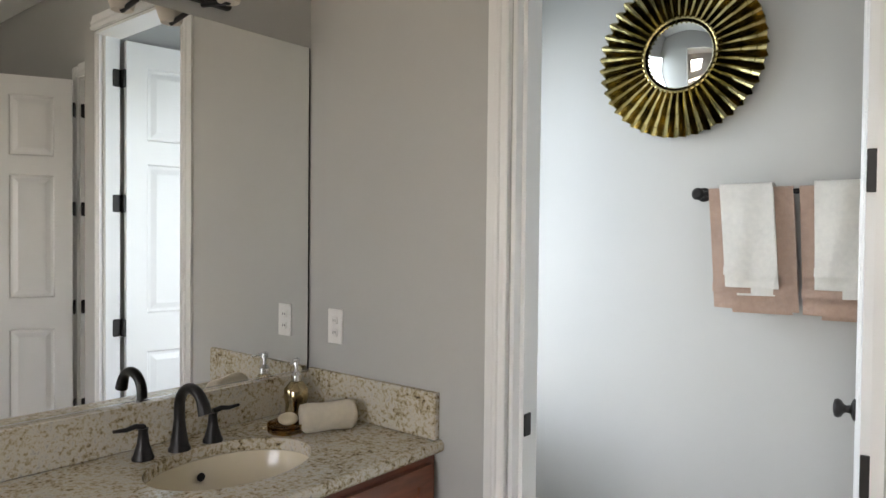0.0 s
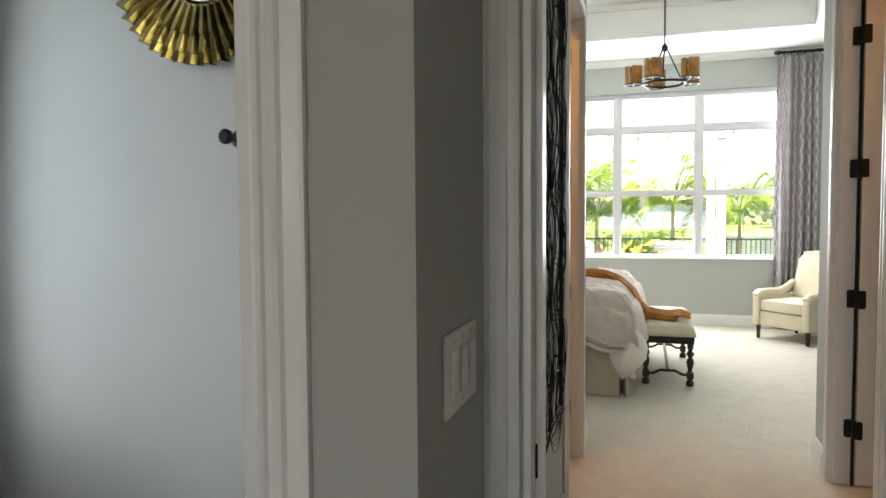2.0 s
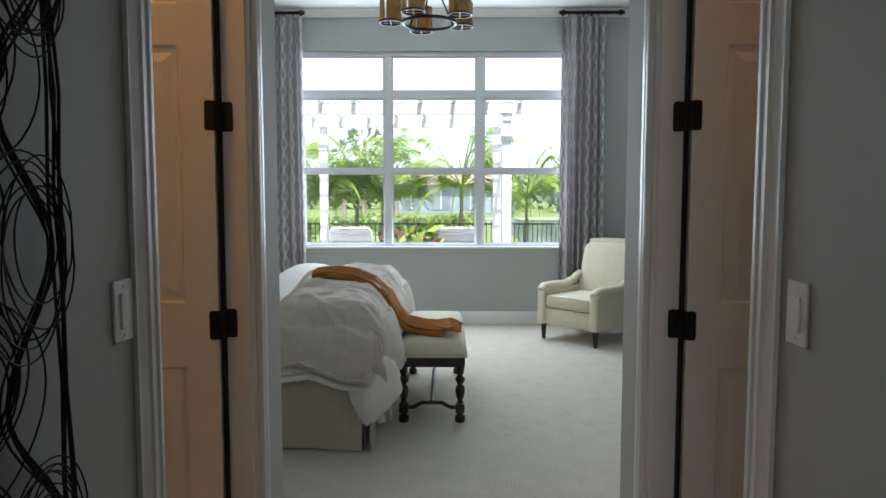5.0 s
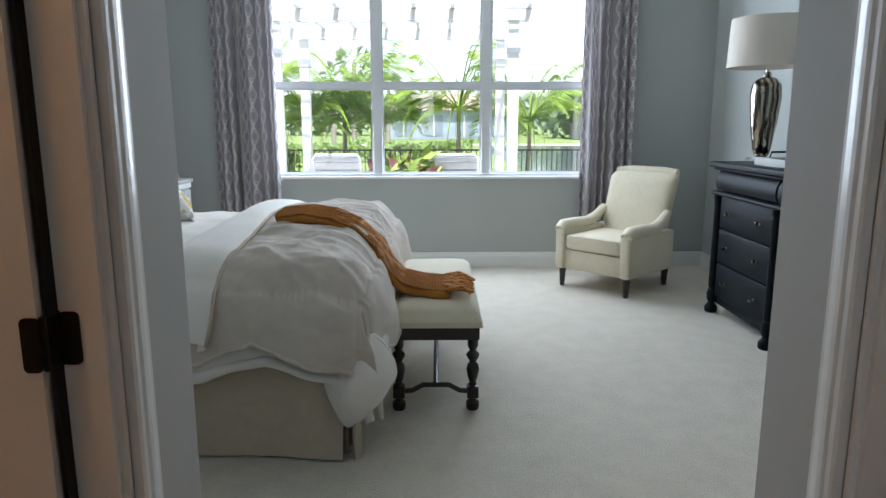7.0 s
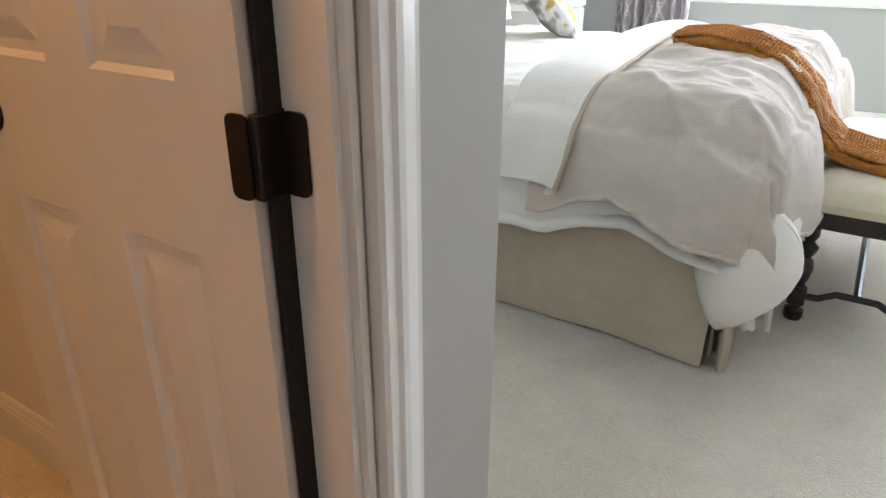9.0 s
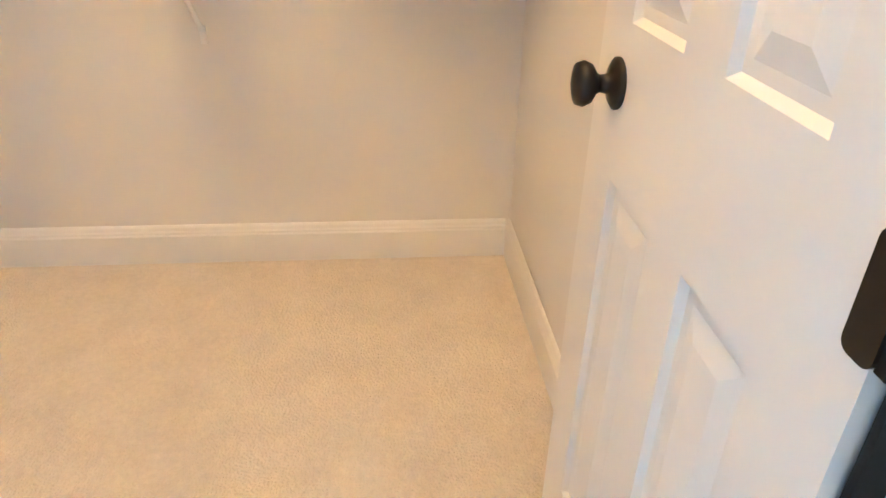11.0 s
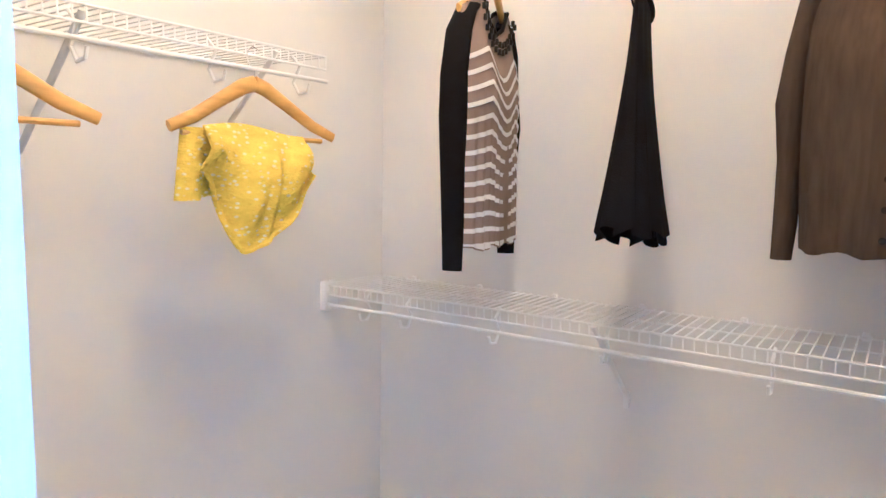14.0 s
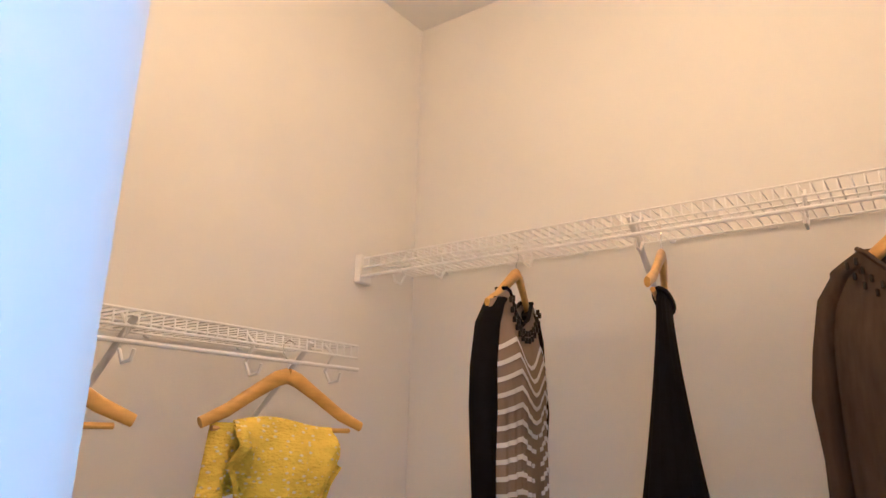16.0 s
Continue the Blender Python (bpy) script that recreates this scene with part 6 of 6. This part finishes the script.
part("frame", tubes(([(-0.03, 0.40 * math.cos(a), 0.40 * math.sin(a)) for a in np.linspace(0, 2 * math.pi, 60, endpoint=False)], 0.028, 10, True), ([(-0.035, 0.345 * math.cos(a), 0.345 * math.sin(a)) for a in np.linspace(0, 2 * math.pi, 60, endpoint=False)], 0.018, 8, True), ([(-0.03, 0.445 * math.cos(a), 0.445 * math.sin(a)) for a in np.linspace(0, 2 * math.pi, 60, endpoint=False)], 0.016, 8, True)), SILVERPAINT, rm)
part("glass", lathe([(0.34, -0.025), (0.34, -0.01)], 48, (0, 0, 0), "x"), MIRROR, rm)


# ---- nightstand ----
def nightstand():
    n = thing("nightstand", "antique silver nightstand with panelled doors", "nightstand", (-1.99, 3.42, 0))
    w, d, h = 0.78, 0.50, 0.85
    part("body", boxes((0.02, d - 0.02, 0.01, w - 0.01, 0.05, h - 0.05)), SILVERPAINT, n, smooth=None)
    part("top", boxes((0, d + 0.015, -0.015, w + 0.015, h - 0.03, h), bevel=0.006), SILVERPAINT, n)
    part("top_molding", boxes((0.0, d, 0.0, w, h - 0.075, h - 0.032), bevel=0.006), TRIM, n)
    part("plinth", boxes((0.01, d - 0.01, 0.0, w, 0.0, 0.06), bevel=0.005), SILVERPAINT, n)
    for k in range(3):
        a, b = 0.02 + k * 0.25, 0.02 + k * 0.25 + 0.24
        p = part("cabinet_door", boxes((d - 0.02, d, a, b, 0.08, h - 0.09), bevel=0.003), SILVERPAINT, n)
        part("door_panel", boxes((d, d + 0.006, a + 0.05, b - 0.05, 0.14, h - 0.15), bevel=0.003), TRIM, p)
        part("side_panel", boxes((0.06 + 0.14 * k, 0.16 + 0.14 * k, w - 0.011, w - 0.004, 0.14, h - 0.15), bevel=0.002), TRIM, n)
    part("knob", lathe([(0.004, 0.022), (0.011, 0.018), (0.010, 0.010), (0.005, 0.0)], 12, (d, 0.26, 0.5), "x"), CHROME, n)


nightstand()
table_lamp("table_lamp", (-1.78, 3.78, 0.85), 0.46, 0.085, "silver lamp with a white shade on the nightstand", CHROME, 0.19)
for x, y, h in ((-1.62, 4.0, 0.16), (-1.70, 4.04, 0.11)):
    b = thing("glass_bottle", "small silvered glass bottle on the nightstand", "bottle", (x, y, 0.85))
    part("body", lathe([(0.028, 0), (0.034, 0.02), (0.024, h * 0.55), (0.012, h * 0.7), (0.018, h * 0.85), (0.006, h)], 18), CHROME, b)
serving_tray((-1.585, 3.85, 0.85), 4, 0.16, 0.34, "small silver tray on the nightstand")
nk = thing("yellow_napkin", "mustard cloth napkin draped over the small tray", "napkin", (-1.575, 3.82, 0.897))
part("cloth", sheet(lambda u, v: (0.14 * (u - 0.5) + 0.02 * wig(u * 3, v * 4), 0.24 * (v - 0.5), 0.03 * abs(wig(u * 4, v * 5, 2)) - (0.035 if u > 0.9 else 0)), 16, 20, 0.006), YELLOWCLOTH, nk, smooth=80)


# ---- outside ----
G = -0.15
gm = bmesh.new()
bx(gm, -400, 400, 5.0, 700, G - 0.3, G - 0.02)
built("ground", gm, GRASS)
built("pavement_patio", boxes((-7, 8, 4.91, 11.2, G - 0.1, G)), PAVER)
built("water_pond", boxes((3.2, 60, 15, 44, G - 0.05, G - 0.012)), WATER)
built("pavement_path", boxes((-60, 60, 46, 49, G - 0.05, G - 0.01)), PAVER)


def pergola():
    p = thing("pergola", "white painted wooden pergola over the patio", "pergola")
    W = TRIM
    for x in (-1.46, 1.44):
        for y in (7.2, 9.0):
            o = part("post", boxes((x - 0.065, x + 0.065, y - 0.065, y + 0.065, G, 2.66), bevel=0.006), W, p)
            part("post_collar", boxes((x - 0.085, x + 0.085, y - 0.085, y + 0.085, 2.12, 2.36), bevel=0.01), W, o)
    for y in (7.2, 9.0):
        for side in (-0.09, 0.06):
            part("beam", boxes((-1.85, 1.78, y + side, y + side + 0.03, 2.50, 2.64), bevel=0.006), W, p)
    for k in range(8):
        x = -1.63 + 0.46 * k
        part("rafter", boxes((x, x + 0.05, 6.75, 9.45, 2.64, 2.73)), W, p, smooth=None)
    bm = bmesh.new()
    y = 6.8
    while y < 9.4:
        bx(bm, -1.80, 1.74, y, y + 0.03, 2.73, 2.76)
        y += 0.13
    part("purlins", bm, W, p, smooth=None)


pergola()


def fence():
    f = thing("fence", "black metal picket fence along the patio", "fence")
    for z in (0.80, 0.05):
        part("rail", boxes((-7, 8, 11.0, 11.03, z, z + 0.03)), BLACKMETAL, f, smooth=None)
    me = None
    for k in range(0, 118):
        x = -4.5 + k * 0.092
        if me is None:
            o = part("picket", boxes((-0.008, 0.008, -0.008, 0.008, G, 0.84)), BLACKMETAL, f, smooth=None)
            me = o.data
        else:
            o = new("picket", me)
            o.parent = f
        o.location = (x, 11.015, 0)


fence()


def frond(bm, base, az, lift, L, droop, rnd, leaf):
    """A pinnate palm frond: an arched rib with two rows of narrow leaflets."""
    d = Vector((math.cos(az), math.sin(az), 0))
    s = Vector((-math.sin(az), math.cos(az), 0))
    pts = []
    n = 19
    for k in range(n + 1):
        q = k / n
        pts.append(Vector(base) + d * (L * q * (1 - 0.25 * q * droop)) + Vector((0, 0, L * (lift * q - droop * q * q))))
    tube(bm, pts, [0.014 * (1 - 0.8 * k / n) + 0.002 for k in range(n + 1)], 5)
    for k in range(2, n + 1):
        for sd in (-1, 1):
            for sub in (0.0, 0.5):
                q = (k - sub) / n
                p = pts[k - 1].lerp(pts[k], 1 - sub)
                ll = leaf * (0.35 + 0.9 * math.sin(math.pi * min(1, q * 0.9 + 0.08))) * rnd.uniform(0.85, 1.15)
                tip = p + s * (sd * ll * 0.66) + d * (ll * 0.66) + Vector((0, 0, -0.20 * ll + rnd.uniform(-0.05, 0.08) * ll))
                mid = p.lerp(tip, 0.45) + Vector((0, 0, 0.06 * ll))
                w = d * 0.020
                a = [bm.verts.new(v) for v in (p - w * 0.6, mid - w, tip, mid + w, p + w * 0.6)]
                bm.faces.new(a)


def palm(at, h, n, L, seed, label):
    rnd = random.Random(seed)
    t = thing("palm_tree", label, "palm tree", at, 0, "palm trees behind the fence")
    part("trunk", tubes(([(0, 0, 0), (0.02, 0.01, h * 0.4), (0.05, 0, h * 0.8), (0.05, 0.0, h)], [0.06, 0.048, 0.042, 0.036], 10)), BARK, t, smooth=60)
    part("crownshaft", tubes(([(0.05, 0, h), (0.05, 0, h + 0.3)], [0.045, 0.03], 10)), PALM, t, smooth=60)
    bm = bmesh.new()
    for k in range(n + 5):
        frond(bm, (0.05, 0, h + 0.25), k * 2.4 + rnd.uniform(-0.3, 0.3), rnd.uniform(0.3, 1.9), L * rnd.uniform(0.85, 1.1), rnd.uniform(0.7, 1.25), rnd, L * 0.38)
    part("crown", bm, PALM, t, smooth=None)


for at, h, n, L, sd in (((-2.05, 11.9, G), 1.25, 14, 1.45, 1), ((-1.40, 12.3, G), 1.45, 16, 1.6, 2), ((-0.80, 11.8, G), 1.15, 13, 1.2, 3), ((0.86, 11.9, G), 1.45, 17, 1.55, 4), ((2.30, 12.4, G), 1.25, 14, 1.45, 5), ((-3.4, 12.6, G), 1.4, 13, 1.4, 6)):
    palm(at, h, n, L, sd, "small green feather palm with arching fronds")


def clump(name, at, r, n, leaf, materials, label, seed, cat="shrub", narrow=0.22, lifts=(0, 0, 0)):
    """A bush of many separate leaves scattered through an uneven volume."""
    rnd = random.Random(seed)
    t = thing(name, label, cat, at)
    for mi, m in enumerate(materials):
        bm = bmesh.new()
        for k in range(n // len(materials)):
            a, e = rnd.uniform(0, 6.283), rnd.uniform(-0.1, 1.0)
            rr = rnd.uniform(0.35, 1) * (1 + 0.25 * math.sin(3 * a + seed))
            c = Vector((r[0] * rr * math.cos(a) * math.cos(e), r[1] * rr * math.sin(a) * math.cos(e), r[2] * (0.1 + rr * max(0, math.sin(e)) * 0.9) + lifts[mi]))
            d = Vector((rnd.uniform(-1, 1), rnd.uniform(-1, 1), rnd.uniform(-0.2, 1))).normalized()
            s = d.orthogonal().normalized()
            l = leaf * rnd.uniform(0.6, 1.3)
            a4 = [bm.verts.new(v) for v in (c, c + d * l * 0.5 + s * l * narrow, c + d * l, c + d * l * 0.5 - s * l * narrow)]
            bm.faces.new(a4)
        part("foliage", bm, m, t, smooth=None)
    part("stem", tubes(([(0, 0, 0), (0.02, 0, r[2] * 0.5)], 0.02, 6)), BARK, t)
    return t


def planter(at):
    p = thing("planter", "round beige concrete planter on the patio", "planter", at)
    part("pot", lathe([(0.20, 0), (0.28, 0.05), (0.34, 0.32), (0.36, 0.36), (0.32, 0.36), (0.28, 0.30)], 28), PAVER, p)


planter((0.16, 7.7, G))
clump("croton_shrub", (0.16, 7.7, 0.12), (0.34, 0.34, 0.66), 420, 0.25, (LIME, CROTON, CROTON), "croton with lime top leaves and purple lower leaves in a planter", 3, lifts=(0.22, 0, 0))
clump("croton_shrub", (-0.55, 8.4, G), (0.26, 0.26, 0.85), 240, 0.20, (CROTON, HEDGE), "low purple croton beside a lounge chair", 4)
clump("croton_shrub", (0.42, 9.2, G), (0.22, 0.22, 0.75), 160, 0.2, (PALM, CROTON), "low green croton by the fence", 5)


def lounger(at, rz):
    l = thing("lounge_chair", "white and grey striped lounge chair on the patio", "lounge chair", at, rz, "patio lounge chairs")
    part("frame", boxes((-0.32, 0.32, -0.9, 0.5, 0.28, 0.33)), TRIM, l)
    for x in (-0.28, 0.28):
        for y in (-0.8, 0.4):
            part("leg", boxes((x - 0.025, x + 0.025, y - 0.025, y + 0.025, 0, 0.28)), TRIM, l, smooth=None)
    part("seat_cushion", boxes((-0.30, 0.30, -0.9, 0.05, 0.33, 0.41), bevel=0.02, seg=2), CUSHION, l)
    b = part("back_cushion", sheet(lambda u, v: (-0.30 + 0.60 * u, 0.05 + 0.30 * v, 0.42 + 0.60 * v), 6, 10, 0.06), CUSHION, l)
    part("back_frame", tubes(([(-0.31, 0.06, 0.33), (-0.31, 0.38, 0.98), (-0.27, 0.40, 1.03), (0.27, 0.40, 1.03), (0.31, 0.38, 0.98), (0.31, 0.06, 0.33)], 0.018, 8)), TRIM, l)
    for k in range(5):
        q = 0.12 + 0.19 * k
        y, z = 0.05 + 0.30 * q, 0.42 + 0.60 * q
        part("stripe", boxes((-0.303, 0.303, y - 0.066, y + 0.066, z - 0.026, z + 0.026), bevel=0.008), FARGREY, b, "grey stripe", None)


FARGREY = mat("grey_stripe_cloth", (0.33, 0.34, 0.37), 0.85, var=0.05)
lounger((-0.84, 8.1, G), 180)
lounger((0.73, 8.1, G), 180)


def leafmass(name, x0, x1, y, h, n, size, material, label, seed, depth=1.0):
    """A clipped hedge or far tree line: one uneven mass of leaf clumps."""
    rnd = random.Random(seed)
    bm = bmesh.new()
    for k in range(n):
        x = rnd.uniform(x0, x1)
        top = h * (0.82 + 0.22 * wig(x * 0.35, seed, 0) + 0.12 * wig(x * 1.3, seed, 3))
        z = G + top * rnd.random() ** 0.6
        c = Vector((x, y + rnd.uniform(-depth, depth), z))
        d = Vector((rnd.uniform(-1, 1), rnd.uniform(-1, 1), rnd.uniform(-1, 1))).normalized()
        s = d.orthogonal().normalized()
        l = size * rnd.uniform(0.6, 1.4)
        bm.faces.new([bm.verts.new(v) for v in (c - d * l * 0.5, c + s * l * 0.3, c + d * l * 0.5, c - s * l * 0.3)])
    return tagged(obj(name, bm, material), label, "hedge", kind="stuff")


leafmass("hedge", -14, 1.8, 25, 0.9, 3200, 0.22, HEDGE, "clipped green hedge across the lawn", 1, 0.5)
leafmass("hedge", -5.0, -2.6, 13.5, 1.05, 1200, 0.16, HEDGE, "rounded green hedge beside the fence", 2, 0.5)
leafmass("hedge", 1.6, 5.5, 11.6, 0.35, 900, 0.10, HEDGE, "low planting at the foot of the fence", 6, 0.25)
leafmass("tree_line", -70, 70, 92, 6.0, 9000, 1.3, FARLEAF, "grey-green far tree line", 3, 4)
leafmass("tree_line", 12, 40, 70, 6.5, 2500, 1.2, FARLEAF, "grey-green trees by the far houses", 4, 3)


def far_palm(at, h, R, seed):
    rnd = random.Random(seed)
    t = thing("fan_palm", "tall fan palm far across the lawn", "palm tree", at)
    part("trunk", tubes(([(0, 0, 0), (0.1, 0, h)], [0.16, 0.12], 8)), BARK, t, smooth=60)
    bm = bmesh.new()
    for k in range(26):
        d = Vector((rnd.uniform(-1, 1), rnd.uniform(-1, 1), rnd.uniform(-0.6, 1))).normalized()
        c = Vector((0.1, 0, h)) + d * R * 0.55
        s = d.orthogonal().normalized()
        s2 = d.cross(s)
        for j in range(7):
            q = (j - 3) * 0.35
            e = d + s * math.sin(q) + s2 * 0.2 * math.cos(q)
            w = s2 * 0.05
            bm.faces.new([bm.verts.new(v) for v in (c, c + e * R * 0.25 + w, c + e * R * 0.5, c + e * R * 0.25 - w)])
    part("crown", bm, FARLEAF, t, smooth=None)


far_palm((-4.4, 38, G), 4.9, 1.15, 1)
far_palm((-6.2, 42, G), 4.2, 1.2, 2)
far_palm((-2.9, 44, G), 3.8, 1.1, 3)


PORCHGLASS = mat("hazy_screen", (0.20, 0.23, 0.28), 0.7, var=0.2, scale=1.5)
PORCH = mat("porch_screen", (0.30, 0.34, 0.40), 0.8, var=0.25, scale=1.2)


def house(at, w, d, label, wall, glass):
    h = thing("house", label, "house", at)
    part("wall", boxes((0, w, 0, d, 0, 2.8)), wall, h, smooth=None)
    bm = bmesh.new()
    v = [bm.verts.new(p) for p in ((-0.6, -0.6, 2.8), (w + 0.6, -0.6, 2.8), (w + 0.6, d + 0.6, 2.8), (-0.6, d + 0.6, 2.8), (w * 0.3, d / 2, 4.6), (w * 0.7, d / 2, 4.6))]
    for q in ((0, 1, 5, 4), (1, 2, 5), (2, 3, 4, 5), (3, 0, 4), (3, 2, 1, 0)):
        bm.faces.new([v[k] for k in q])
    part("roof", bm, ROOF, h, smooth=None)
    for k in range(int(w / 3)):
        wdw = part("window", boxes((0.6 + 3 * k, 2.4 + 3 * k, -0.04, 0.02, 0.3, 2.3)), glass, h, smooth=None)
        part("frame", boxes((1.45 + 3 * k, 1.55 + 3 * k, -0.06, -0.03, 0.3, 2.3)), TRIM, wdw, smooth=None)


house((14, 60, G), 12, 9, "beige stucco house with a tiled hip roof by the pond", STUCCO, SCREEN)
house((29, 64, G), 13, 9, "beige stucco house with a tiled hip roof among trees", STUCCO, SCREEN)
house((-4.5, 66, G), 12, 9, "grey house with a blue-grey screened porch beyond the hedge", PORCH, PORCHGLASS)
